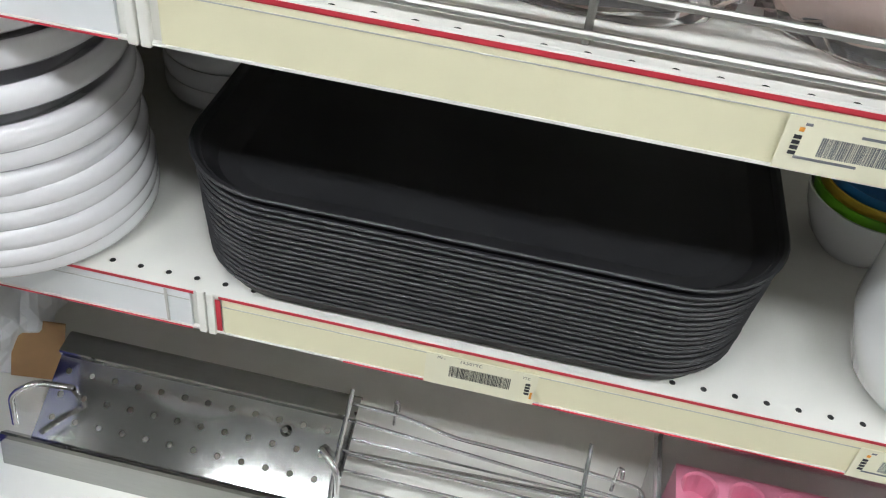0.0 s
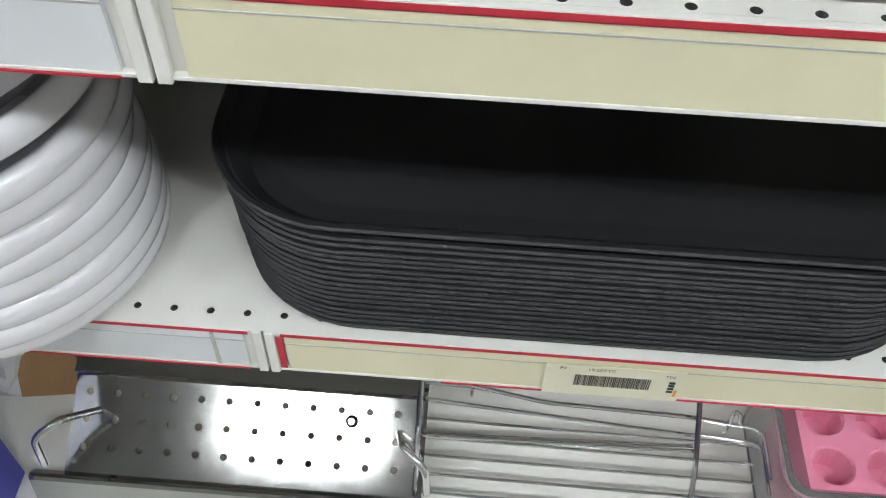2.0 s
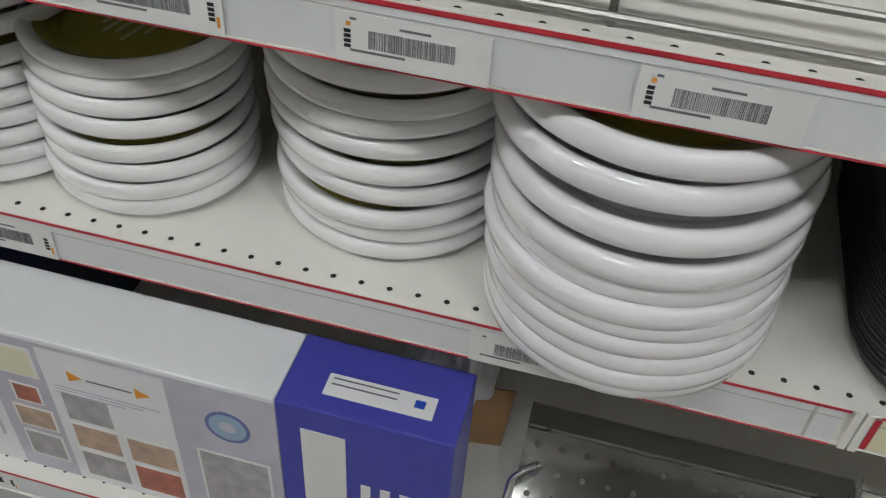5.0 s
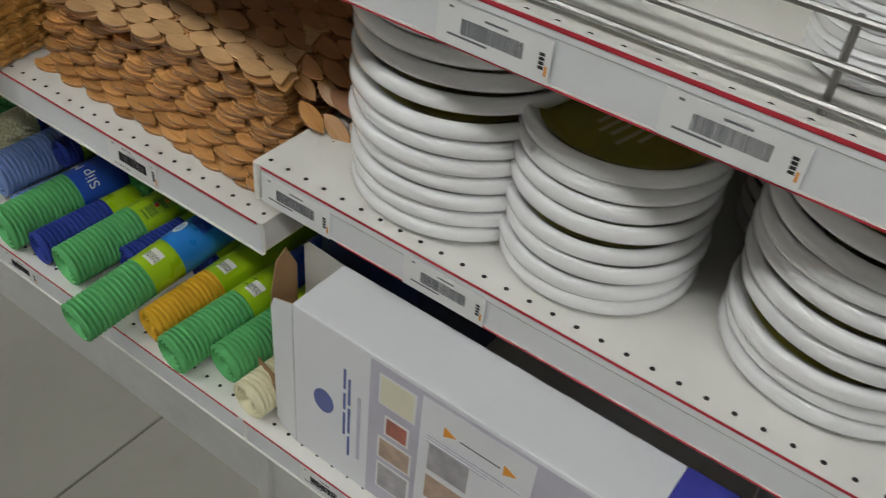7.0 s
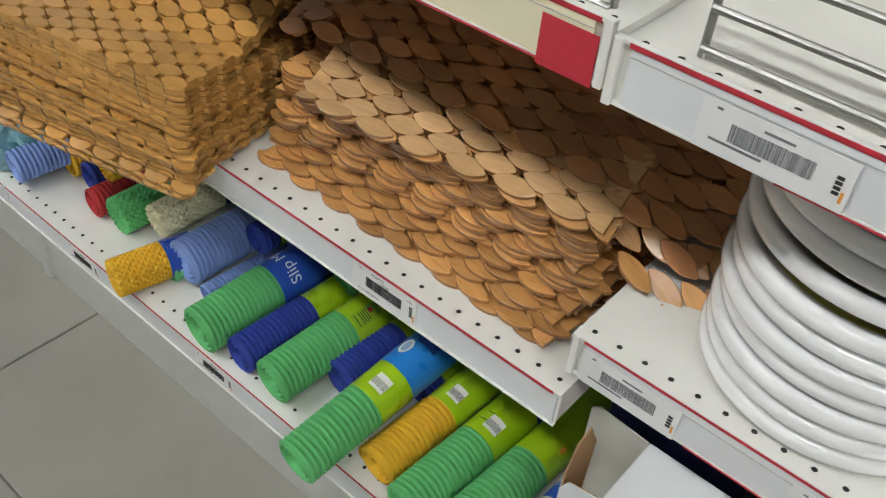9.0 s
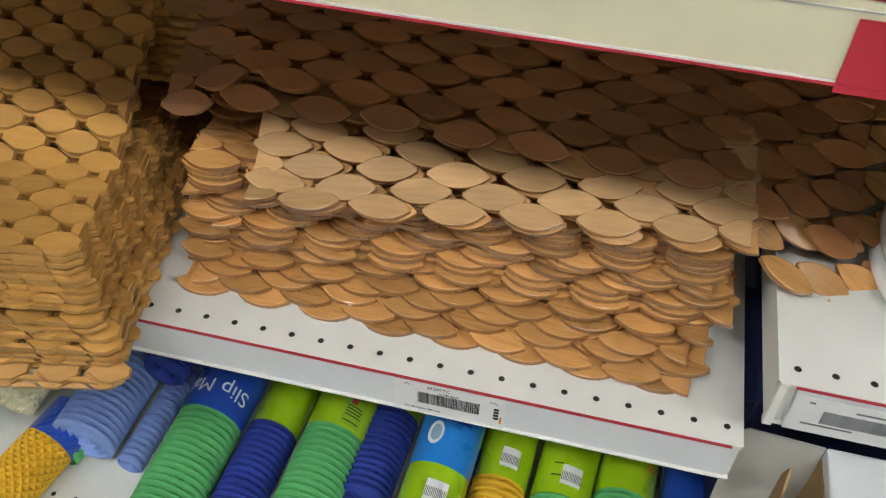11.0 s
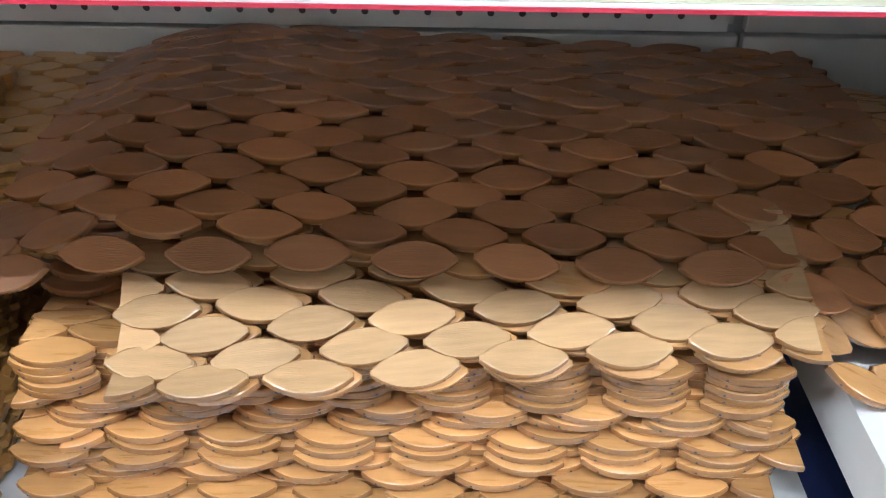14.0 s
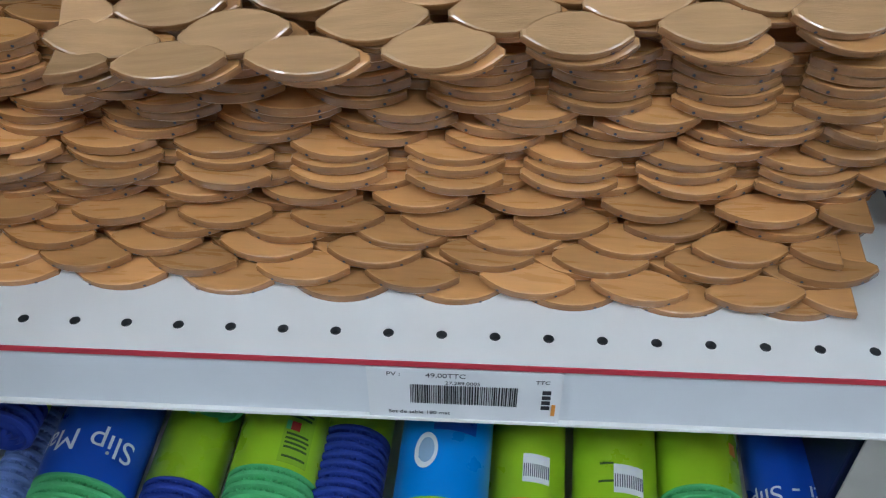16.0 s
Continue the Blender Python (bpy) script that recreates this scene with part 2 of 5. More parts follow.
PINK_CARD = material("pink_card", (0.62, 0.24, 0.30), 0.4, var=0.06, scale=12)
PINK = material("pink_plastic", (0.72, 0.24, 0.36), 0.35, var=0.05)
CLEAR = material("clear_plastic", (0.93, 0.93, 0.94), 0.12, trans=0.92, ior=1.25, var=0.01, bump=0.12, bump_scale=40)
GLASS = material("jar_glass", (0.9, 0.93, 0.88), 0.05, trans=1.0, ior=1.3, var=0.01)
BOWL_BLUE = material("bowl_blue", (0.03, 0.22, 0.50), 0.35)
BOWL_YELLOW = material("bowl_yellow", (0.75, 0.50, 0.06), 0.35)
BOWL_GREEN = material("bowl_green", (0.20, 0.60, 0.03), 0.35)
WALL = material("shop_wall", (0.38, 0.37, 0.355), 0.8, var=0.04, scale=5)
CEIL = material("ceiling_board", (0.25, 0.25, 0.25), 0.9, var=0.04, scale=8)
TUBE = plain_glow("lit_tube", (0.93, 0.98, 1.0), LAMP)

# ---------------------------------------------------------------- numbers of the place
ZB, ZC, ZBASE = 0.600, 0.509, 0.218
U_BOT, U_TOP = 0.855, 0.900
YB, YC, YBASE, YU = -0.010, -0.003, -0.056, -0.060
BACK = 0.395
PITCH = 0.025
LIP = 0.008            # the rails of the upper shelves stand proud of the sheet
U_SHEET = U_TOP - LIP

# ---------------------------------------------------------------- room
def tile_mesh(w, d):
    bm = box(0, w, 0, d, -0.012, 0.0, 0.0015)
    me = bpy.data.meshes.new("tile")
    bm.to_mesh(me)
    bm.free()
    me.materials.append(TILE)
    return me


floor = part("floor", box(-4.5, 5.5, -3.2, 0.9, -0.10, -0.0025), GROUT)
tagged(floor, "grey ceramic tiled shop floor with dark joints", "floor", kind="structure")
TILE_W = 0.628
tm = tile_mesh(TILE_W - 0.004, TILE_W - 0.004)
for i in range(-7, 9):
    for j in range(-5, 2):
        t = new("tile", tm)
        t.parent = floor
        t.location = (-0.232 + TILE_W * i, -0.30 + TILE_W * j, 0)
ceiling = part("ceiling", box(-4.5, 5.5, -3.2, 0.9, 3.05, 3.15), CEIL)
tagged(ceiling, "plain white ceiling of the shop", "ceiling", kind="structure")
for nm, b in (("wall_north", (-4.5, 5.5, 0.9, 1.0)), ("wall_south", (-4.5, 5.5, -3.3, -3.2)),
              ("wall_west", (-4.6, -4.5, -3.3, 1.0)), ("wall_east", (5.5, 5.6, -3.3, 1.0))):
    w = part(nm, box(*b, -0.10, 3.15), WALL)
    tagged(w, "plain pale painted shop wall", "wall", kind="structure")


def troffer(x, y):
    t = thing("ceiling_light", pose(x, y, 3.05), "white ceiling light with four lit fluorescent tubes", "ceiling light", "ceiling lights")
    part("housing", box(-0.33, 0.33, -0.17, 0.17, -0.05, 0.0, 0.008), CEIL, t)
    # unseen side panels, added to keep tube light off walls and ceiling
    for x0, x1, y0, y1 in ((-0.33, 0.33, -0.17, -0.16), (-0.33, 0.33, 0.16, 0.17), (-0.33, -0.32, -0.159, 0.159), (0.32, 0.33, -0.159, 0.159)):
        part("reflector", box(x0, x1, y0, y1, -0.13, -0.051), CEIL, t)
    for dy in (-0.12, -0.04, 0.04, 0.12):
        bm = bmesh.new()
        tube(bm, [(-0.3, dy, -0.068), (0.3, dy, -0.068)], 0.014, 12)
        part("tube", bm, TUBE, t, "lit white fluorescent tube")


for k in range(-3, 4):
    troffer(0.45 + 1.5 * k, -1.57)

# ---------------------------------------------------------------- gondola
def holed_top(bm, x0, n, y_hole, y0, y1, z, r=0.0026):
    """The sheet of a shelf with a row of round holes behind its front edge."""
    ya, yb = y_hole - PITCH / 2, y_hole + PITCH / 2
    def quad(a, b, c, d):
        bm.faces.new([bm.verts.new((*p, z)) for p in (a, b, c, d)])
    x1 = x0 + n * PITCH
    quad((x0, y0), (x1, y0), (x1, ya), (x0, ya))
    quad((x0, yb), (x1, yb), (x1, y1), (x0, y1))
    for i in range(n):
        cx = x0 + PITCH * (i + 0.5)
        outer = []
        m = 16
        for k in range(m):
            a = 2 * math.pi * (k + 0.5) / m
            s = PITCH / 2 / max(abs(math.cos(a)), abs(math.sin(a)))
            outer.append((cx + s * math.cos(a), y_hole + s * math.sin(a)))
        corners = [(cx + PITCH / 2, yb), (cx - PITCH / 2, yb), (cx - PITCH / 2, ya), (cx + PITCH / 2, ya)]
        vo = [bm.verts.new((*p, z)) for p in outer]
        vi = [bm.verts.new((*p[:2], z)) for p in circle(r, 0, m, cx, y_hole)]
        vd = [bm.verts.new((*p[:2], z - 0.004)) for p in circle(r, 0, m, cx, y_hole)]
        # circle() starts at angle 0, outer at half a step: shift by using the same index
        for k in range(m):
            q = (k + 1) % m
            # hole walls and a shallow floor, coloured dark in place of shade
            bm.faces.new((vo[k], vo[q], vi[q], vi[k]))
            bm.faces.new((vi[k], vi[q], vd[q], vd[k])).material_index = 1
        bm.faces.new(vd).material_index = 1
        for k, c in zip((1, 5, 9, 13), corners):
            bm.faces.new((vo[k], bm.verts.new((*c, z)), vo[k + 1]))


def shelf(name, x0, x1, z, y0, face, insert, label, red_w=0.0032, lip=0.0, low_red=True, flat_face=False, y_hole=None, band=True):
    """One steel shelf with its holed front edge and its price rail."""
    s = thing(name, pose(0, 0, 0), label, "shelf", "shelves of the gondola")
    yh = y0 + 0.016 if y_hole is None else y_hole
    n = round((x1 - x0) / PITCH)
    bm = bmesh.new()
    holed_top(bm, x0, n, yh, y0 - 0.0036 if lip == 0 else y0 + 0.0011, BACK - 0.004, z - lip)
    part("shelf_top", bm, SHELF_WHITE, s).data.materials.append(HOLE_SHADE)
    g = 0.0008
    bm = bmesh.new()
    add_box(bm, x0 + g, x1 - g, y0 + 0.0015, BACK - 0.006, z - face + 0.004, z - face + 0.006)
    add_box(bm, x0 + g, x0 + g + 0.0015, y0 + 0.002, BACK - 0.006, z - face + 0.006, z - lip - 0.0006)
    add_box(bm, x1 - g - 0.0015, x1 - g, y0 + 0.002, BACK - 0.006, z - face + 0.006, z - lip - 0.0006)
    add_box(bm, x0 + g + 0.002, x1 - g - 0.002, BACK - 0.008, BACK - 0.0062, z - face + 0.006, z - lip - 0.0006)
    part("shelf_tray", bm, SHELF_WHITE, s)
    # front rail
    bm = box(x0 + g, x1 - g, y0, y0 + 0.0010, z - face, z - 0.0004)
    add_box(bm, x0 + g, x1 - g, y0 - 0.004, y0, z - face, z - face + 0.0022, 0.0004)
    add_box(bm, x0 + g, x1 - g, y0 - 0.004, y0, z - 0.0038, z - 0.0004, 0.0004)
    part("price_rail", bm, SHELF_WHITE, s)
    if not flat_face:
        part("rail_insert", box(x0 + 0.014, x1 - 0.014, y0 - 0.0034, y0 - 0.0002, z - face + 0.0024, z - 0.0044 - red_w * band), insert, s)
        part("red_strip", box(x0 + 0.012, x1 - 0.010, y0 - 0.0046, y0 - 0.0041, z - 0.0040, z - 0.0012), RED, s, "thin red strip")
        if band:
            part("red_band", box(x0 + 0.012, x1 - 0.010, y0 - 0.0040, y0 - 0.0017, z - 0.0044 - red_w, z - 0.0040), RED, s, "red band along the rail")
        # thin grey strip laid on the insert as its shading line
        bm = box(x0 + 0.014, x1 - 0.014, y0 - 0.0039, y0 - 0.0035, z - 0.0102 - red_w, z - 0.0094 - red_w)
        part("rail_groove", bm, GREY_LINE, s)
        for xa, xb in ((x0 + g, x0 + 0.0075), (x1 - 0.0075, x1 - g)):
            part("end_cap", box(xa, xb, y0 - 0.0055, y0 - 0.0003, z - face - 0.0015, z - 0.0002, 0.0010), SHELF_WHITE, s)
        if low_red:
            part("red_edge", box(x0 + 0.12, x1 - 0.014, y0 - 0.0050, y0 - 0.0042, z - face - 0.0002, z - face + 0.0010), RED, s, "thin red lower edge")
    else:
        part("rail_insert", box(x0 + 0.004, x1 - 0.004, y0 - 0.0016, y0 - 0.0002, z - face + 0.0026, z - 0.0066), insert, s)
        part("red_strip", box(x0 + 0.002, x1 - 0.008, y0 - 0.0048, y0 - 0.0041, z - 0.0038, z - 0.0006), RED, s, "thin red strip")
    return s


def frame_of_gondola():
    back = thing("back_panel", pose(0, 0, 0), "perforated cream steel back panels of the shelving", "back panel", kind="structure")
    for x0 in (-2.0, -1.0, 0.0, 1.0, 2.0):
        for za, zb in ((0.10, 0.40), (0.403, 0.70), (0.703, 1.00), (1.003, 1.60)):
            if x0 == -1.0 and za == 0.703:
                bm = bmesh.new()
                n = 39
                for row in range(3):
                    strip = bmesh.new()
                    holed_top(strip, 0.0125, n, 0.0125, 0.0001, 0.0249, 0.0, 0.0028)
                    for v in strip.verts:
                        v.co = Vector((x0 + v.co.x, BACK, za + 0.0005 + row * 0.025 + v.co.y))
                    me = bpy.data.meshes.new("t")
                    strip.to_mesh(me)
                    strip.free()
                    bm.from_mesh(me)
                    bpy.data.meshes.remove(me)
                add_box(bm, x0 + 0.002, x0 + 0.998, BACK, BACK + 0.002, za + 0.08, zb)
                add_box(bm, x0 + 0.002, x0 + 0.998, BACK + 0.022, BACK + 0.024, za, zb)
                part("panel", bm, PANEL, back).data.materials.append(HOLE_SHADE)
            else:
                part("panel", box(x0 + 0.002, x0 + 0.998, BACK, BACK + 0.012, za, zb, 0.0015), PANEL, back)
    for x in (-2.0, -1.0, 0.0, 1.0, 2.0, 3.0):
        part("upright", box(x - 0.015, x + 0.015, BACK + 0.026, BACK + 0.07, 0.0, 1.7, 0.002), PLINTH, back)
    pl = thing("plinth", pose(0, 0, 0), "low grey steel plinth under the bottom shelves", "plinth", kind="structure")
    for x0 in (-2.0, -1.0, 0.0, 1.0, 2.0):
        part("plinth_board", box(x0 + 0.004, x0 + 0.996, -0.024, -0.010, 0.0, ZBASE - 0.052, 0.002), PLINTH, pl)
        part("foot", box(x0 - 0.012, x0 + 0.012, -0.034, 0.05, 0.0, ZBASE - 0.055, 0.003), PLINTH, pl)


frame_of_gondola()
for x0 in (-2.0, -1.0, 0.0, 1.0, 2.0):
    shelf("bottom_shelf", x0, x0 + 1.0, ZBASE, YBASE, 0.047, RAIL_WHITE, "white steel bottom shelf with a holed front edge", low_red=False, flat_face=True)
shelf("middle_shelf", -1.0, 0.0, ZC, YC, 0.047, RAIL_WHITE, "white steel shelf with placemats piled on it", flat_face=True, y_hole=0.009)
shelf("middle_shelf", -2.0, -1.0, ZC, YC, 0.047, RAIL_WHITE, "white steel shelf with a plain rail", flat_face=True, y_hole=0.009)
shelf("middle_shelf", 0.0, 1.0, ZB, YB, 0.046, RAIL_WHITE, "white steel shelf with a white price rail", y_hole=0.0, band=False)
shelf("middle_shelf", 1.0, 2.0, ZB, YB, 0.046, RAIL_CREAM, "white steel shelf with a cream price rail", y_hole=0.0, band=False)
shelf("upper_shelf", 0.0, 1.0, U_TOP, YU, 0.046, RAIL_WHITE, "white steel upper shelf with a white price rail", red_w=0.0006, lip=LIP, y_hole=YU + 0.0150)
shelf("upper_shelf", 1.0, 2.0, U_TOP, YU, 0.046, RAIL_CREAM, "white steel upper shelf with a cream price rail", low_red=False, red_w=0.0006, lip=LIP, y_hole=YU + 0.0150)
shelf("upper_shelf", -1.0, 0.0, U_TOP + 0.0075, YU, 0.046, RAIL_CREAM, "white steel upper shelf with a cream and red price rail", red_w=0.0006, lip=LIP, y_hole=YU + 0.0150)

# ---------------------------------------------------------------- plates
def plate_profile(r, h, k=1.0):
    """Outside from the foot up to the thick rounded rim, over it and down into the well."""
    return [(r * 0.60, 0.0), (r * 0.62, 0.0), (r * 0.66, h * 0.08 * k), (r * 0.84, h * 0.20 * k), (r * 0.93, h * 0.26 * k), (r * 0.972, h * 0.30 * k), (r * 0.992, h * 0.42 * k),
            (r, h * 0.58), (r * 0.996, h * 0.76), (r * 0.980, h * 0.92), (r * 0.955, h), (r * 0.925, h * 0.98), (r * 0.88, h * 0.84), (r * 0.76, h * 0.55),
            (r * 0.70, h * 0.34), (r * 0.64, h * 0.26), (r * 0.3, h * 0.24)]


def plate(name, r, h, label, group, sticker=True, glaze=None, wide=True, under=1.0):
    p = thing(name, pose(0, 0, 0), label, "plate", group)
    smooth(part("dish", lathe(plate_profile(r, h, under), 72), glaze or PORCELAIN, p), 50)
    if sticker:
        bm = lathe(([(r * 0.85, h * 0.80), (r * 0.76, h * 0.60)] if wide else []) + [ (r * 0.70, h * 0.385), (r * 0.64, h * 0.305), (r * 0.2, h * 0.30)], 56, False, True)
        part("sticker", bm, OLIVE, p, "olive paper sticker")
    return p


def stack(proto, x, y, z, n, step, lean=(0, 0), wob=0.002, seed=1, tilt=0.6):
    rnd = random.Random(seed)
    zz = z
    for k in range(n):
        m = pose(x + lean[0] * k + rnd.uniform(-wob, wob), y + lean[1] * k + rnd.uniform(-wob, wob), zz,
                 rnd.uniform(-tilt, tilt), rnd.uniform(-tilt, tilt), rnd.uniform(0, 360))
        if k == 0:
            proto.matrix_basis = pose(x, y, z)
            last = proto
        else:
            last = copy_thing(proto, m)
        zz += step[k % len(step)]
    return last


P1 = plate("plate", 0.117, 0.023, "round white porcelain plate in a tall stack", "plates with a broad rim")
stack(P1, 0.181, 0.112, ZB, 11, (0.0195, 0.0195, 0.020, 0.020, 0.0195, 0.0205, 0.026, 0.024), (0.0002, -0.0008), seed=2)
P2 = plate("plate", 0.097, 0.023, "round white porcelain plate with an olive sticker", "plates with a rounded rim")
top_plate = stack(P2, 0.350, 0.102, ZB, 8, (0.0185, 0.019, 0.0195, 0.027, 0.0185, 0.0195, 0.0185, 0.020), seed=3)
for k, (w_, y_) in enumerate(((0.020, 0.020), (0.030, 0.010), (0.026, 0.0), (0.034, -0.012), (0.016, -0.022))):
    part("print_line", box(-w_, w_, y_ - 0.002, y_ + 0.002, 0.0071, 0.0074), OLIVE_TXT, top_plate)
P3 = plate("plate", 0.107, 0.024, "shallow white porcelain plate in a leaning stack", "leaning plates")
stack(P3, 0.580, 0.128, ZB, 9, (0.020, 0.022, 0.025, 0.027, 0.025), (0.0005, -0.0032), seed=4, tilt=2.0)
P4 = plate("serving_plate", 0.119, 0.0275, "large white serving plate wrapped in clear film", "large serving plates", sticker=False, glaze=WRAPPED, under=0.85)
top_plate = stack(P4, 0.801, 0.054, ZB, 11, (0.0155, 0.0165, 0.0165, 0.0175, 0.0185, 0.0195, 0.020, 0.029, 0.031, 0.030), (-0.0006, -0.0008), wob=0.003, seed=5, tilt=1.4)
part("sticker", lathe([(0.119 * 0.70, 0.0100), (0.119 * 0.64, 0.0080), (0.024, 0.0078)], 56, False, True), OLIVE, top_plate, "olive paper sticker")
P5 = plate("bowl", 0.075, 0.030, "small white porcelain bowl at the back of the shelf", "small bowls", sticker=False)
stack(P5, 0.905, 0.30, ZB, 8, (0.022,), seed=6)
P6 = plate("saucer", 0.070, 0.022, "small white porcelain saucer at the back of the shelf", "saucers", sticker=False)
stack(P6, 0.495, 0.28, ZB, 8, (0.020,), seed=7)

# ---------------------------------------------------------------- black trays
def tray():
    t = thing("serving_tray", pose(0, 0, 0), "black plastic serving tray with rounded corners", "tray", "stacked black trays")
    W, D, h = 0.478, 0.350, 0.024
    bm = bmesh.new()
    body = [(-0.060, 0.0), (-0.054, 0.0), (-0.022, 0.006), (-0.009, h - 0.0050), (-0.0078, h - 0.0052), (-0.0105, 0.0065), (-0.0135, 0.0036), (-0.020, 0.0030), (-0.056, 0.0030)]
    rings(bm, [round_rect(W + 2 * o, D + 2 * o, 0.085 + o, z, 10) for o, z in body], True, True)
    smooth(part("tray_body", bm, BLACK_PLASTIC, t), 32)
    rim = [(-0.0088, h - 0.0049), (-0.006, h - 0.0046), (-0.001, h - 0.0034), (0.0, h - 0.0012), (-0.0012, h), (-0.0042, h - 0.0002), (-0.0060, h - 0.0022), (-0.0076, h - 0.0051)]
    bm = bmesh.new()
    rings(bm, [round_rect(W + 2 * o, D + 2 * o, 0.085 + o, z, 10) for o, z in rim + rim[:1]])
    bmesh.ops.remove_doubles(bm, verts=bm.verts, dist=1e-6)
    smooth(part("rim", bm, BLACK_PLASTIC, t), 32)
    return t


TR = tray()
rnd = random.Random(11)
TR_X = 1.2085
for k in range(18):
    s = 0.945 + 0.0024 * k if k < 17 else 1.0
    sm = Matrix.Diagonal((s, s, 1, 1))
    m = pose(TR_X + rnd.uniform(-0.0005, 0.0005), -0.020 + 0.175 * s + rnd.uniform(-0.0005, 0.0005), ZB + 0.0052 * k + (0.003 if k == 17 else 0), 0, 0, rnd.uniform(-0.05, 0.05))
    if k == 0:
        TR.matrix_basis = pose(TR_X, -0.020 + 0.175 * s, ZB) @ sm
    else:
        c = copy_thing(TR, m)
        c.scale = (s, s, 1)

# ---------------------------------------------------------------- coloured bowls beside the trays
def cup_bowl(material_, r, h, label):
    b = thing("mixing_bowl", pose(0, 0, 0), label, "bowl", "nested coloured bowls")
    prof = [(r * 0.55, 0), (r * 0.75, h * 0.25), (r * 0.93, h * 0.7), (r, h), (r * 0.965, h), (r * 0.89, h * 0.7), (r * 0.7, h * 0.27), (r * 0.3, 0.004)]
    smooth(part("bowl_wall", lathe(prof, 48), material_, b), 50)
    return b


for k, (mt, nm) in enumerate(((PORCELAIN, "white"), (BOWL_GREEN, "green"), (BOWL_YELLOW, "yellow"), (BOWL_BLUE, "blue"))):
    cup_bowl(mt, 0.064 - 0.0035 * k, 0.062, f"{nm} plastic bowl nested in a stack").matrix_basis = pose(1.562, 0.235, ZB + 0.0085 * k)
vase = thing("white_pot", pose(1.602, 0.050, ZB), "smooth white ceramic pot standing on the shelf", "pot")
smooth(part("pot_wall", lathe([(0.05, 0), (0.075, 0.02), (0.09, 0.07), (0.088, 0.12), (0.08, 0.15), (0.074, 0.15), (0.08, 0.12), (0.03, 0.01)], 48), PORCELAIN, vase), 50)

# ---------------------------------------------------------------- placemats
def leaf_mesh(name, L, Wd, T, mat, cut=False):
    """A pointed oval of wood with eased edges; cut: half a leaf."""
    n = 9
    up = []
    for i in range(n + 1):
        t = -1 + 2 * i / n
        if cut and t < 0:
            continue
        up.append((t * L / 2, Wd / 2 * (1 - 0.86 * abs(t) ** 2.3)))
    if cut:
        up = [(0.0, up[0][1])] + up
    low = [(x, -y) for x, y in reversed(up) if y > 1e-5]
    outline = [p for p in up if True] + low
    c = L * 0.22 if cut else 0.0
    bm = bmesh.new()
    loops = []
    for s, z in ((0.95, 0.0), (1.0, T * 0.16), (1.0, T * 0.74), (0.972, T * 0.93), (0.91, T)):
        loops.append([(c + (x - c) * s, y * s, z) for x, y in outline])
    rings(bm, loops, True, True)
    bmesh.ops.recalc_face_normals(bm, faces=bm.faces)
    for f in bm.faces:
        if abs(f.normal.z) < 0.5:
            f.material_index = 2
    # the ends of the string holes in the front edge: black discs painting their shade
    for px in ((0.30,) if cut else (-0.30, 0.30)):
        f = px * 2
        py, dy = -Wd / 2 * (1 - 0.86 * abs(f) ** 2.3), Wd * 1.05 * abs(f) ** 1.1 * (1 if f > 0 else -1) / L * 2.1 / 1.05
        ang = math.atan2(dy * 0.5, 1.0)
        vs = [bm.verts.new((px * L + 0.0008 * math.cos(a) * math.cos(ang) + 0.0003 * math.sin(ang), py - 0.0004 + 0.0008 * math.cos(a) * math.sin(ang), T * 0.46 + 0.0008 * math.sin(a)))
              for a in [math.pi * k / 4 for k in range(8)]]
        bm.faces.new(vs).material_index = 1
    me = bpy.data.meshes.new(name)
    bm.to_mesh(me)
    bm.free()
    me.materials.append(mat)
    me.materials.append(BLACK)
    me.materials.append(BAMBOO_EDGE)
    return me


LP, LR = 0.0548, 0.0148        # leaf pitch along the row, and from row to row
LEAF_L, LEAF_W, LEAF_T = 0.0466, 0.0208, 0.0052
leaf_meshes = {m.name: leaf_mesh("leaf", LEAF_L, LEAF_W, LEAF_T, m) for m in (BAMBOO, BAMBOO_SHEEN, BAMBOO_SHADED)}
half_meshes = {m.name: leaf_mesh("half_leaf", LEAF_L, LEAF_W, LEAF_T, m, True) for m in (BAMBOO, BAMBOO_SHEEN, BAMBOO_SHADED)}


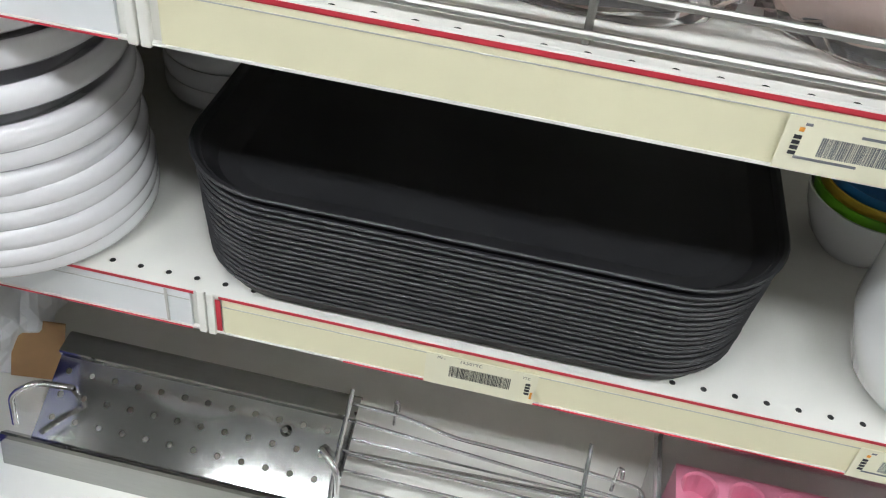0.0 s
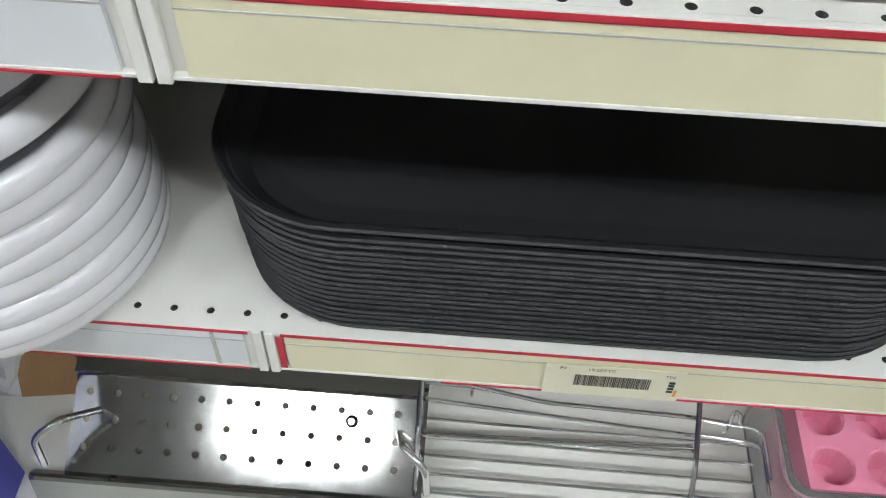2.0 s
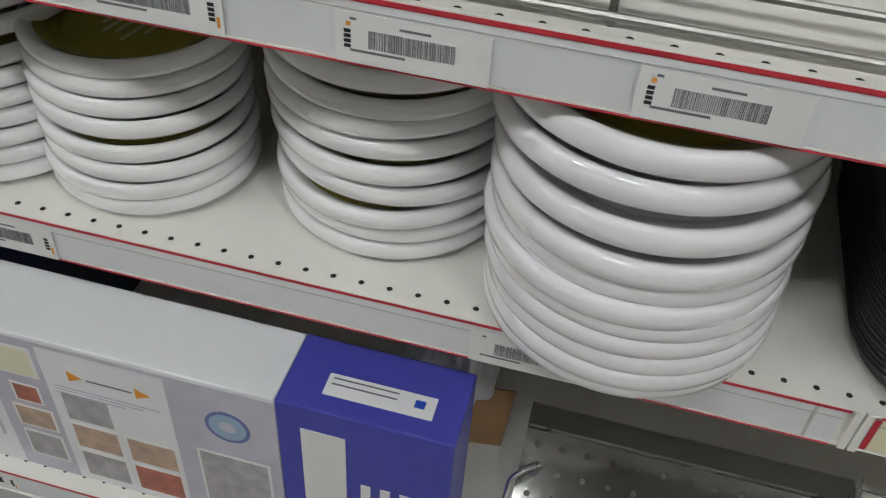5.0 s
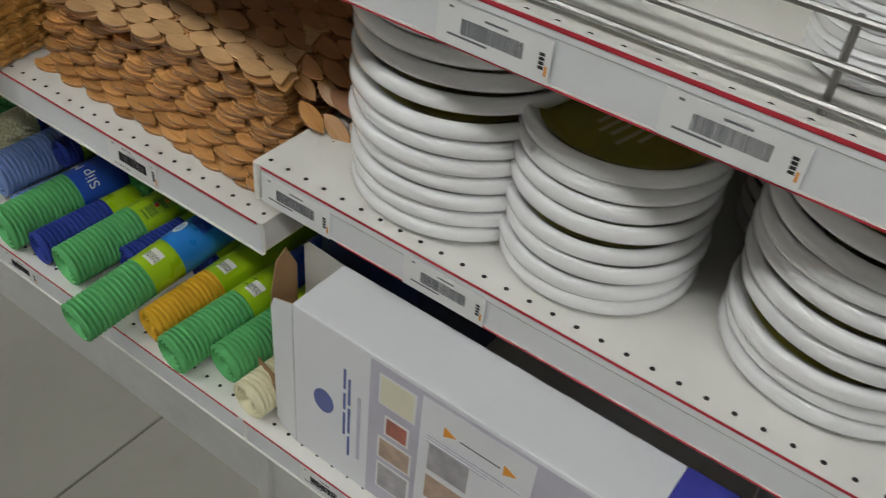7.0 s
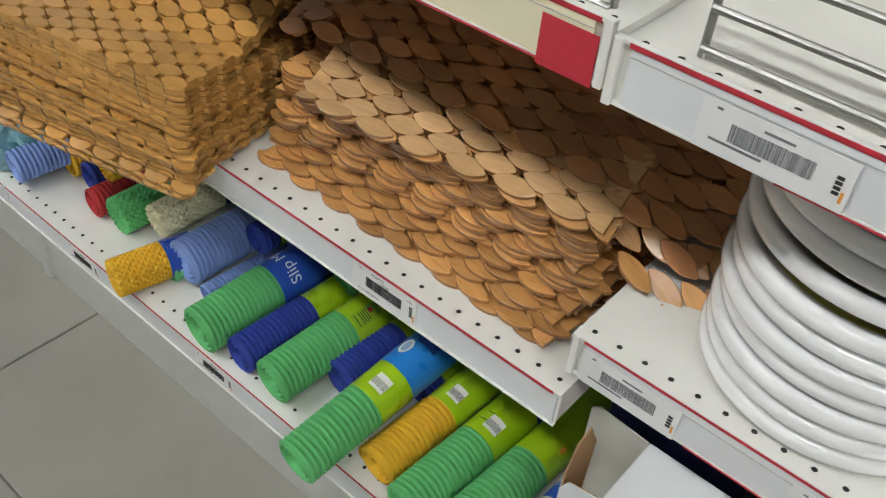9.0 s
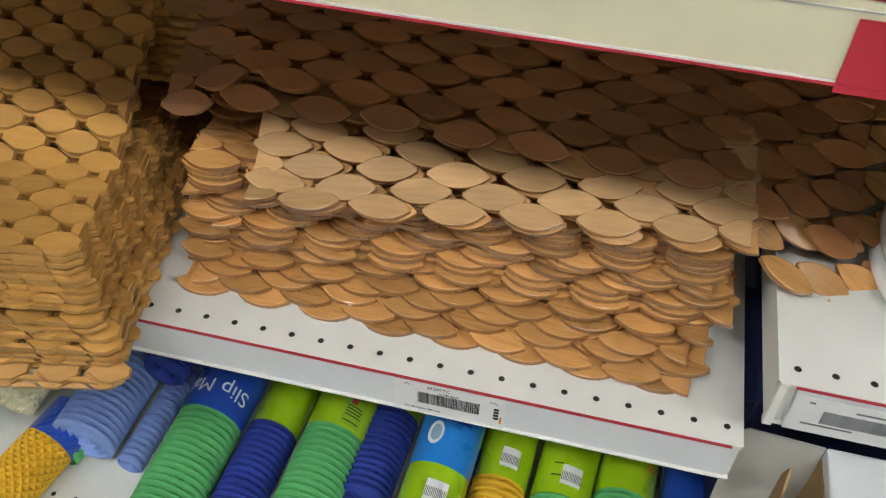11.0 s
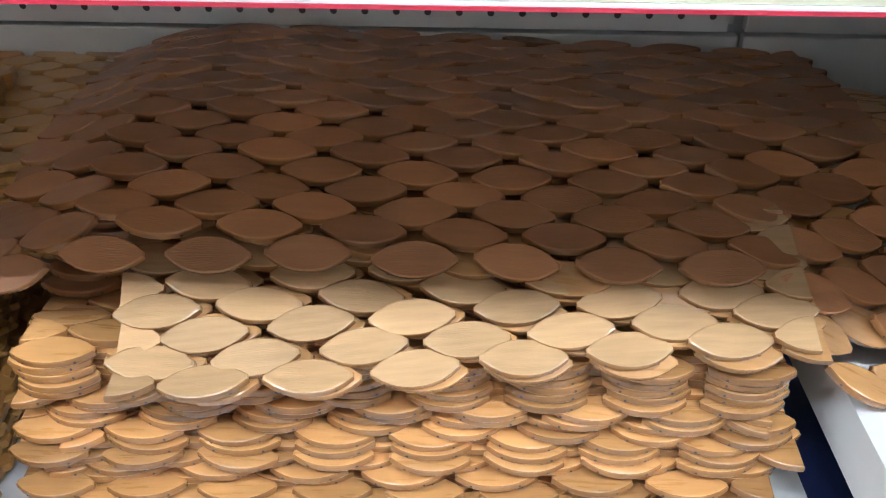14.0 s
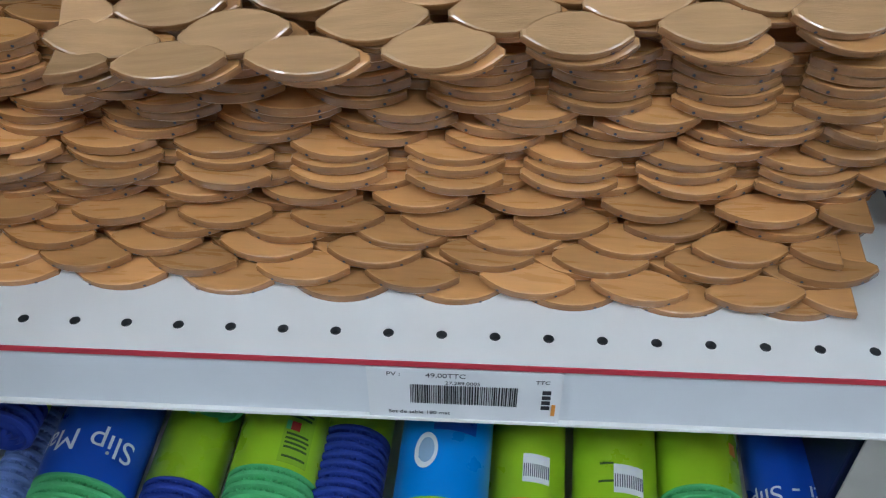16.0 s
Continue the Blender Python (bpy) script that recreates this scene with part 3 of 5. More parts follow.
def leaf_mat(x, y, z, mat, surface=None, rows=16, cols=8, singles=4, rz=0.0, seed=0, label="", parity=0):
    """A mat of strung wooden leaves; x, y: the middle of its front edge; surface(y): its height where it drapes."""
    rnd = random.Random(seed)
    t = thing("placemat", pose(x, y, z, 0, 0, rz), label or "leaf-shaped bamboo placemat lying in a pile", "placemat", "leaf placemats")
    rest = bmesh.new()
    cr, sr = math.cos(radians(rz)), math.sin(radians(rz))
    run = [LEAF_W / 2]
    for r in range(rows):      # rows keep their distance along the slope
        d = 0.0
        if surface is not None:
            d = (surface(x, y + run[-1] + 0.02) - surface(x, y + run[-1])) / 0.02
        run.append(run[-1] + LR / math.sqrt(1 + d * d))
    for r in range(rows):
        half = (r + parity) % 2 == 1
        n = cols if not half else cols + 1
        for c in range(n):
            lx = (c - (n - 1) / 2) * LP + rnd.uniform(-0.0012, 0.0012)
            ly = run[r] + rnd.uniform(-0.0010, 0.0010)
            hz, slope = 0.0, 0.0
            if surface is not None:
                wx, wy = x + lx * cr - ly * sr, y + lx * sr + ly * cr
                hz = surface(wx, wy) - z
                slope = math.degrees(math.atan2(surface(wx, wy + 0.01) - surface(wx, wy - 0.01), 0.02))
                side = math.degrees(math.atan2(surface(wx + 0.015, wy) - surface(wx - 0.015, wy), 0.03))
            else:
                side = 0.0
                slope = (4.0, 2.0, 0.5)[r] if r < 3 else 0.0    # the front rows sag
                hz = (-0.0012, 0.0, 0.0)[r] if r < 3 else 0.0
            end = half and c in (0, n - 1)
            me = (half_meshes if end else leaf_meshes)[mat.name]
            if end:
                lx += -0.008 if c else 0.008
            m = pose(lx, ly, hz, slope + rnd.uniform(-4.5, 4.5), -side + rnd.uniform(-3.5, 3.5), 0) @ pose(0, 0, 0, 0, 0, rnd.uniform(-4, 4) + (180 if end and c else 0))
            if r < singles or (c >= n - 1 and r < 11):
                ob = new("half_leaf" if end else "leaf", me)
                ob.parent = t
                ob.matrix_basis = m
            else:
                k0 = len(rest.verts)
                rest.from_mesh(me)
                rest.verts.ensure_lookup_table()
                for v in rest.verts[k0:]:
                    v.co = m @ v.co
    if len(rest.verts):
        sheet = tagged(part("leaf_sheet", rest, mat, t), kind="stuff")
        sheet.data.materials.append(BLACK)
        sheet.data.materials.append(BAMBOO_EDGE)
    else:
        rest.free()
    return t


PX = -0.252
rnd = random.Random(21)
z = ZC + 0.0006
for k in range(20):
    if k < 4:
        y = (0.027, 0.0295, 0.040, 0.049)[k]
    elif k < 12:
        y = 0.055 + 0.0012 * (k - 4)
    else:
        y = 0.064
    w = 0.0015 if k < 3 or k >= 15 else 0.006
    dx = rnd.uniform(-0.003, 0.003) if k >= 15 else rnd.uniform(-0.014, 0.012) + (0.020 if k in (9, 11, 12) else 0.0)
    turn = rnd.uniform(-0.4, 0.4) if k >= 15 else rnd.uniform(-1.3, 1.3) - (1.2 if k < 3 else 0)
    leaf_mat(PX + dx, y + rnd.uniform(-w, w), z, BAMBOO, None, 19, 8, 3, turn, 100 + k, parity=0 if k >= 15 else k % 2 if k < 3 else rnd.randrange(2))
    z += 0.00595


def ramp(pts, y):
    """Height along a broken line."""
    for (a, za), (b, zb) in zip(pts, pts[1:]):
        if y <= b:
            return za + (zb - za) * (y - a) / (b - a)
    return pts[-1][1]


def pale_height(x, y):
    return ramp(((-0.1, 0.626), (0.045, 0.631), (0.10, 0.663), (0.14, 0.680), (0.6, 0.69)), y)


def drape(x, y):
    top = ramp(((-0.1, 0.66), (0.080, 0.664), (0.100, 0.684), (0.165, 0.703), (0.22, 0.711), (0.29, 0.711), (0.395, 0.703), (0.6, 0.69)), y)
    near = min(1.0, max(0.0, (0.20 - y) / 0.10))
    return top - 0.045 * max(0.0, x + 0.35) - max(0.0, x + 0.06) * 0.42 * near - max(0.0, -0.42 - x) * 0.3


# lit front mat, its sheen painted in as a paler wood
leaf_mat(-0.212, 0.044, 0.629, BAMBOO_SHEEN, pale_height, 9, 7, 9, 5.6, 301, "bamboo leaf placemat on the pile, pale sheen in its colour", parity=1)
leaf_mat(-0.208, 0.0470, 0.623, BAMBOO, lambda x, y: pale_height(x, y) - 0.0070, 9, 7, 2, 4.6, 304, parity=1)
# draped mat of the same wood, coloured darker for the shelf's shadow
leaf_mat(-0.217, 0.086, 0.66, BAMBOO_SHADED, drape, 20, 10, 20, 1.2, 302, "bamboo leaf placemat draped over the pile, shade in its colour", parity=0)
leaf_mat(-0.190, 0.090, 0.65, BAMBOO, lambda x, y: drape(x, y) - 0.0100, 18, 10, 4, -7.5, 306, "glossy bamboo leaf placemat drooping over the next shelf")
# mats under the drape, in the same shadow-darkened colour
for k in range(9):
    leaf_mat(PX + rnd.uniform(-0.01, 0.02), 0.120 + 0.006 * k, 0.632 + 0.0055 * k, BAMBOO_SHADED, None, 15, 8, 1, rnd.uniform(-1, 1), 400 + k)


def link_mesh(name, P, T, mat):
    """A short wooden link with clipped, rounded ends."""
    out = []
    for sx, sy in ((1, 1), (-1, 1), (-1, -1), (1, -1)):
        corner = [(0.42, 0.16), (0.40, 0.195), (0.155, 0.485), (0.11, 0.505)]
        for x, y in (corner if sx * sy > 0 else reversed(corner)):
            out.append((sx * x * P * 0.95, sy * y * P * 0.49))
    bm = bmesh.new()
    rings(bm, [[(x * s, y * s, z) for x, y in out] for s, z in ((0.94, 0), (1, T * 0.25), (1, T * 0.70), (0.95, T))], True, True)
    bmesh.ops.recalc_face_normals(bm, faces=bm.faces)
    me = bpy.data.meshes.new(name)
    bm.to_mesh(me)
    bm.free()
    me.materials.append(mat)
    return me


SP, SR = 0.0420, 0.0150      # pitch along a row and from row to row
link = link_mesh("link", SP, 0.0056, BAMBOO_GOLD)


def cut_link(name, axis, back):
    """A link trimmed straight where the mat's edge runs."""
    bm = bmesh.new()
    bm.from_mesh(link)
    bmesh.ops.bisect_plane(bm, geom=bm.verts[:] + bm.edges[:] + bm.faces[:], plane_co=Vector(axis) * -back, plane_no=axis, clear_outer=True)
    bmesh.ops.holes_fill(bm, edges=[e for e in bm.edges if e.is_boundary])
    me = bpy.data.meshes.new(name)
    bm.to_mesh(me)
    bm.free()
    me.materials.append(BAMBOO_GOLD)
    return me


front_link, side_link = cut_link("half_link", (0, -1, 0), 0.0062), cut_link("half_link", (1, 0, 0), 0.0090)


def link_mat(x, y, z, rz, seed, full=False, surface=None, rows=22, cols=10):
    """x, y: its right front corner."""
    rnd = random.Random(seed)
    t = thing("placemat", pose(x, y, z, 0, 0, rz), "golden bamboo placemat of eight-sided links in a tall pile", "placemat", "eight-sided link placemats")
    rest = bmesh.new()
    cr, sr = math.cos(radians(rz)), math.sin(radians(rz))
    for r in range(-1, rows):
        for c in range(-1 if r % 2 and r > 0 else 0, cols):
            lx, ly, hz, slope, side = -SP * (c + 0.5 * (r % 2) + 0.42), SR * (r + 0.7), 0.0, 0.0, 0.0
            piece = front_link if r < 0 else side_link if c < 0 else link
            if surface is not None:
                wx, wy = x + lx * cr - ly * sr, y + lx * sr + ly * cr
                hz = surface(wx, wy) - z
                slope = math.degrees(math.atan2(surface(wx, wy + 0.01) - surface(wx, wy - 0.01), 0.02))
                side = math.degrees(math.atan2(surface(wx + 0.01, wy) - surface(wx - 0.01, wy), 0.02))
            m = pose(lx + rnd.uniform(-.0006, .0006), ly + rnd.uniform(-.0006, .0006), hz, slope + rnd.uniform(-2, 2), -side + rnd.uniform(-2, 2), rnd.uniform(-2, 2))
            if r < 2 or (c < 1 and r < 14) or full:
                ob = new("link" if piece is link else "half_link", piece)
                ob.parent = t
                ob.matrix_basis = m
            else:
                k0 = len(rest.verts)
                rest.from_mesh(piece)
                rest.verts.ensure_lookup_table()
                for v in rest.verts[k0:]:
                    v.co = m @ v.co
    if len(rest.verts):
        tagged(part("link_sheet", rest, BAMBOO_GOLD, t), kind="stuff")
    else:
        rest.free()


def sagging(z0, s):
    """The front of a mat hangs over the shelf's edge."""
    return lambda x, y: z0 - max(0.0, -0.016 - y) * s


rnd = random.Random(31)
z = ZC + 0.0006
for k in range(16):
    w = 0.0055 if k < 11 else 0.0022
    link_mat(-0.472 - 0.0012 * k + rnd.uniform(-w, w), -0.062 + rnd.uniform(-w, w) + 0.0010 * k, z, 10 + rnd.uniform(-0.5, 0.5), 500 + k, False, sagging(z, 0.42 * max(0.0, 1 - k / 11)))
    z += 0.0060


def link_drape(x, y):
    base = ramp(((-0.2, 0.6065), (0.06, 0.6075), (0.13, 0.640), (0.21, 0.668), (0.28, 0.676), (0.40, 0.668), (0.6, 0.66)), y - 0.25 * (x + 0.47))
    return base - max(0.0, x + 0.40) * 0.4


for k in range(3):
    link_mat(-0.490, -0.048, 0.607, 10, 640 + k, k == 2, lambda x, y: link_drape(x, y) + 0.0061 * k, 26, 10)
for k in range(8):
    link_mat(-0.455, 0.160 + 0.005 * k, 0.630 + 0.0061 * k, 6, 610 + k, False, None, 14, 7)

# ---------------------------------------------------------------- rolls of anti-slip matting
def roll(x, y, z, r, L, foam, sleeve, label, yaw=0.0, pitch_=0.0, band=(0.45, 1.0), band2=None, sticker=False, pattern="rib", text="", prints=()):
    """A ribbed foam roll, its axis running back from its front end (x, y, z: the axis there)."""
    t = thing("mat_roll", pose(x, y, z, pitch_, 0, yaw), label, "roll of matting", "rolls of anti-slip matting")
    b0, b1 = band[0] * L, band[1] * L
    bm = bmesh.new()
    loops = []
    y_ = 0.0
    rr = random.Random(int(abs(x) * 9999))
    end = L if sleeve is None or b1 < 0.95 * L else b0 + 0.006
    if pattern == "rib":     # raised ribs with rows of slots between them
        slots = max(16, round(2 * math.pi * r / 0.0043))
        n, pitch = 2 * slots, 0.0076
        while y_ < end:
            for f, k, d in ((0.0, 0.99, 0.0), (0.10, 1.025, 0.0), (0.46, 1.025, 0.0), (0.56, 0.975, 0.0), (0.62, 0.955, 0.17), (0.94, 0.955, 0.17)):
                loops.append([(r * (k - d * (i % 2)) * math.cos(2 * math.pi * i / n), y_ + f * pitch, r * (k - d * (i % 2)) * math.sin(2 * math.pi * i / n)) for i in range(n)])
            y_ += pitch
        loops.append([(0.98 * r * math.cos(2 * math.pi * i / n), L, 0.98 * r * math.sin(2 * math.pi * i / n)) for i in range(n)])
    else:                    # knots of a netted foam
        knots, pitch = max(10, round(2 * math.pi * r / 0.0105)), 0.0105
        n = 8 * knots
        while y_ < L:
            loop = []
            for i in range(n):
                a = 2 * math.pi * i / n
                w = max(abs(math.cos(0.5 * knots * a + math.pi * y_ / pitch)), abs(math.cos(0.5 * knots * a - math.pi * y_ / pitch)))
                k = 0.86 + 0.17 * w ** 4
                loop.append((r * k * math.cos(a), y_, r * k * math.sin(a)))
            loops.append(loop)
            y_ += pitch / 8
    rings(bm, loops, False, True)
    # the rolled end: a spiral groove drawn by nested rings
    front = loops[0]
    prev = [bm.verts.new(p) for p in front]
    for s, d in ((0.86, -0.0015), (0.80, 0.002), (0.66, -0.001), (0.60, 0.003), (0.44, 0.0), (0.38, 0.004), (0.24, 0.001), (0.17, 0.012), (0.10, 0.030)):
        cur = [bm.verts.new((p[0] * s, p[1] + d, p[2] * s)) for p in front]
        m_ = len(cur)
        for i in range(m_):
            bm.faces.new((prev[(i + 1) % m_], prev[i], cur[i], cur[(i + 1) % m_]))
        prev = cur
    bm.faces.new(list(reversed(prev)))
    # the loose outer edge of the sheet
    smooth(part("foam", bm, foam, t), 30)
    ang = rr.uniform(200, 300)
    bm = bmesh.new()
    a0 = radians(ang)
    rings(bm, [[(r * 1.00 * math.cos(a0 + w), yy, r * 1.00 * math.sin(a0 + w)) for w in (0.0, 0.22)] + [(r * 1.045 * math.cos(a0 + w), yy, r * 1.045 * math.sin(a0 + w)) for w in (0.22, 0.0)] for yy in (0.001, b0)], True, True)
    part("loose_edge", bm, foam, t)
    if sleeve is not None:
        def shell(ya, yb, k):
            q = bmesh.new()
            ls = [[(r * k * math.cos(2 * math.pi * i / 36), yy, r * k * math.sin(2 * math.pi * i / 36)) for i in range(36)] for yy in (ya, ya + 0.001, yb)]
            rings(q, ls, False, False)
            return q
        wrap_ = smooth(part("paper_sleeve", shell(b0, b1, 1.03), sleeve, t, "printed paper sleeve"), 40)
        if band2 is not None:
            smooth(part("sleeve_band", shell(band2[0] * L, band2[1] * L, 1.045), band2[2], wrap_), 40)
        if sticker:
            q = bmesh.new()
            wv = [radians(a) for a in (58, 68, 78, 88, 98)]
            rings(q, [[(r * 1.05 * math.cos(a), yy, r * 1.05 * math.sin(a)) for a in wv] + [(r * 1.035 * math.cos(a), yy, r * 1.035 * math.sin(a)) for a in reversed(wv)] for yy in (b0 + 0.012, b0 + 0.034)], True, True)
            tag_ = part("sticker", q, PAPER, t, "white barcode sticker")
            q = bmesh.new()
            for a in range(60, 97, 3):
                add_box(q, -0.0004, 0.0004, b0 + 0.016, b0 + 0.026, 0, 0.0002)
                rot = Matrix.Rotation(radians(90 - a), 4, "Y")
                for v in list(q.verts)[-8:]:
                    v.co = rot @ (v.co + Vector((0, 0, r * 1.052)))
            tagged(part("barcode", q, INK_GREY, tag_), kind="stuff")
        for a0, a1, ya, yb, k, mt in prints:      # printed or stuck on the sleeve
            wv = [radians(a0 + (a1 - a0) * i / 6) for i in range(7)]
            q = bmesh.new()
            if mt in ROUND:
                am, ym, ad, yd = radians(a0 + a1) / 2, b0 + (ya + yb) / 2, radians(a1 - a0) / 2, (yb - ya) / 2
                ring = [(am + ad * math.cos(2 * math.pi * i / 24), ym + yd * math.sin(2 * math.pi * i / 24)) for i in range(24)]
                rings(q, [[(r * kk * math.cos(a), yy, r * kk * math.sin(a)) for a, yy in ring] for kk in (k - 0.012, k)], False, True)
                part("sleeve_mark", q, mt, wrap_, "pale oval mark")
                continue
            rings(q, [[(r * k * math.cos(a), yy, r * k * math.sin(a)) for a in wv] + [(r * (k - 0.012) * math.cos(a), yy, r * (k - 0.012) * math.sin(a)) for a in reversed(wv)] for yy in (b0 + ya, b0 + yb)], True, True)
            part("sleeve_print", q, mt, wrap_)
        if text:
            w = words(text, r * 0.70, PAPER, wrap_, pose(0, 0, 0), "lettering")
            xs = [v.co.x for v in w.data.vertices]
            mid = (min(xs) + max(xs)) / 2
            for v in w.data.vertices:   # wrapped over the sleeve, its foot towards the back
                a = math.pi / 2 + (v.co.x - mid) / r
                rad = r * 1.045 + v.co.z
                v.co = Vector((-rad * math.cos(a) * -1, b0 + 0.034 - v.co.y, rad * math.sin(a)))
    return t


FLAGGED = [(38, 78, 0.004, 0.066, 1.040, LIME_DARK), (58, 70, 0.030, 0.037, 1.048, REDF), (70, 76, 0.030, 0.037, 1.048, GREEN), (52, 66, 0.048, 0.053, 1.048, ORANGE)] + \
    [(42 + 2 * (k % 2), 74, 0.008 + 0.0036 * k, 0.0096 + 0.0036 * k, 1.048, INK_GREEN) for k in (0, 2, 3, 4, 5, 9, 10)]
SMALL_PRINT = [(96, 118, 0.020, 0.0215, 1.045, INK_GREEN), (98, 116, 0.034, 0.0355, 1.045, INK_GREEN), (40, 52, 0.030, 0.040, 1.045, ORANGE), (38, 54, 0.008, 0.026, 1.045, LIME_DARK)]
OVAL_WHITE, OVAL_BLUE = PAPER.copy(), SKY_GREY.copy()
ROUND = (OVAL_WHITE, OVAL_BLUE)
OVAL = [(96, 126, 0.070, 0.096, 1.062, OVAL_WHITE), (100, 120, 0.074, 0.092, 1.070, OVAL_BLUE), (50, 104, 0.098, 0.120, 1.056, SLEEVE_BLUE)]
G = "green foam anti-slip roll in a lime paper sleeve"
roll(-0.250, -0.116, 0.268, 0.0305, 0.36, GREEN, LIME, G, -3, 7, (0.30, 1.0), (0.44, 0.80, SKY_BLUE), True, prints=OVAL)
roll(-0.188, -0.045, 0.249, 0.0270, 0.36, YELLOW, LIME, "yellow foam anti-slip roll in a lime paper sleeve", -3, 3, (0.30, 1.0), None, True)
roll(-0.217, -0.034, 0.232, 0.0130, 0.30, YELLOW, None, "thin yellow foam roll under a thicker one", -3, 0)
roll(-0.128, -0.062, 0.249, 0.0295, 0.36, GREEN, LIME, G, -4, 2, (0.33, 1.0), (0.55, 0.85, SLEEVE_BLUE), True, prints=SMALL_PRINT[:2])
roll(-0.064, -0.028, 0.249, 0.0290, 0.36, GREEN, LIME, G, -4, 1, (0.30, 1.0), prints=SMALL_PRINT[2:])
roll(0.002, -0.050, 0.246, 0.0275, 0.34, CREAM, SLEEVE_BLUE, "cream foam anti-slip roll in a blue paper sleeve", -3, 0, (0.30, 1.0), None, False, "rib", "Anti - Slip")
roll(-0.316, 0.020, 0.245, 0.0270, 0.34, BLUE_FOAM, LIME, "navy foam anti-slip roll in a lime paper sleeve", -3, 0, (0.30, 1.0))
roll(-0.370, -0.048, 0.253, 0.0315, 0.36, GREEN, LIME, G, -3, 3, (0.34, 1.0), prints=FLAGGED)
roll(-0.439, -0.044, 0.245, 0.0265, 0.34, BLUE_FOAM, LIME, "navy foam anti-slip roll in a lime paper sleeve", -3, 0, (0.34, 1.0))
roll(-0.503, -0.058, 0.254, 0.0340, 0.36, GREEN, SLEEVE_BLUE, "green foam anti-slip roll in a blue paper sleeve", -3, 3, (0.325, 1.0), None, False, "rib", "Slip Mat")
roll(-0.616, 0.004, 0.262, 0.0345, 0.34, PERI, None, "periwinkle foam anti-slip roll without sleeve", -3, 2)
roll(-0.570, 0.004, 0.233, 0.0150, 0.30, PERI, None, "thin periwinkle roll between thicker ones", -3, 0)
roll(-0.640, -0.004, 0.234, 0.0160, 0.30, GREEN, None, "thin green foam roll under a periwinkle one", -3, 0)
roll(-0.716, 0.030, 0.262, 0.0275, 0.30, CREAM, SLEEVE_BLUE, "cream netted anti-slip roll with a printed band", -3, 4, (0.35, 0.62), None, False, "net")
roll(-0.672, -0.076, 0.246, 0.0280, 0.12, YELLOW, SLEEVE_BLUE, "short yellow netted roll with a blue band", -12, 0, (0.62, 1.0), None, False, "net")
roll(-0.780, 0.004, 0.249, 0.0300, 0.30, GREEN, NAVY, "green netted anti-slip roll with a dark band", -3, 2, (0.45, 0.9), None, False, "net")
roll(-0.838, 0.000, 0.243, 0.0240, 0.28, REDF, None, "red foam anti-slip roll", -3, 0)
roll(-0.850, 0.036, 0.286, 0.0240, 0.26, YELLOW, None, "yellow netted roll lying on other rolls", -3, 2, pattern="net")
roll(-0.893, 0.030, 0.246, 0.0260, 0.28, BLUE_FOAM, None, "navy foam anti-slip roll", -3, 0)
roll(-0.950, 0.030, 0.244, 0.0240, 0.28, YELLOW, None, "yellow foam anti-slip roll", -3, 0)
roll(-0.974, -0.048, 0.262, 0.0270, 0.30, PERI, None, "periwinkle foam anti-slip roll without sleeve", -6, 2)

roll(-0.352, 0.135, 0.283, 0.0250, 0.24, GREEN, None, "green foam roll lying behind other rolls", -3, 0)
roll(-0.415, 0.125, 0.286, 0.0240, 0.24, GREEN, None, "green foam roll lying on other rolls", -3, 0)
roll(-0.232, 0.080, 0.243, 0.0230, 0.26, BLUE_FOAM, LIME, "navy foam anti-slip roll in a lime paper sleeve", -3, 0, (0.1, 1.0))
roll(-0.560, 0.090, 0.290, 0.0240, 0.26, BLUE_FOAM, LIME, "navy foam anti-slip roll in a lime paper sleeve", -3, 0, (0.1, 1.0))

for i, (x, y, s) in enumerate(((-1.04, -0.005, 0.06), (-1.15, 0.01, 0.065), (-1.08, 0.10, 0.075))):
    t_ = thing("packet", pose(x, y, ZBASE + 0.001, 0, 0, 20 * i), "glossy teal plastic packet on the bottom shelf", "packet", "teal packets")
    bm = bmesh.new()
    bmesh.ops.create_icosphere(bm, subdivisions=4, radius=1)
    for v in bm.verts:
        q = v.co.copy()
        n_ = noise.noise(q * 2.3 + Vector((i * 5.0, 0, 0))) * 0.3 + abs(noise.noise(q * 6.0)) * 0.2
        v.co = Vector((q.x * s * (1 + n_), q.y * 0.05 * (1 + n_), max(0.0, 0.055 + q.z * 0.065 * (1 + n_))))
    part("film", bm, TEAL, t_)

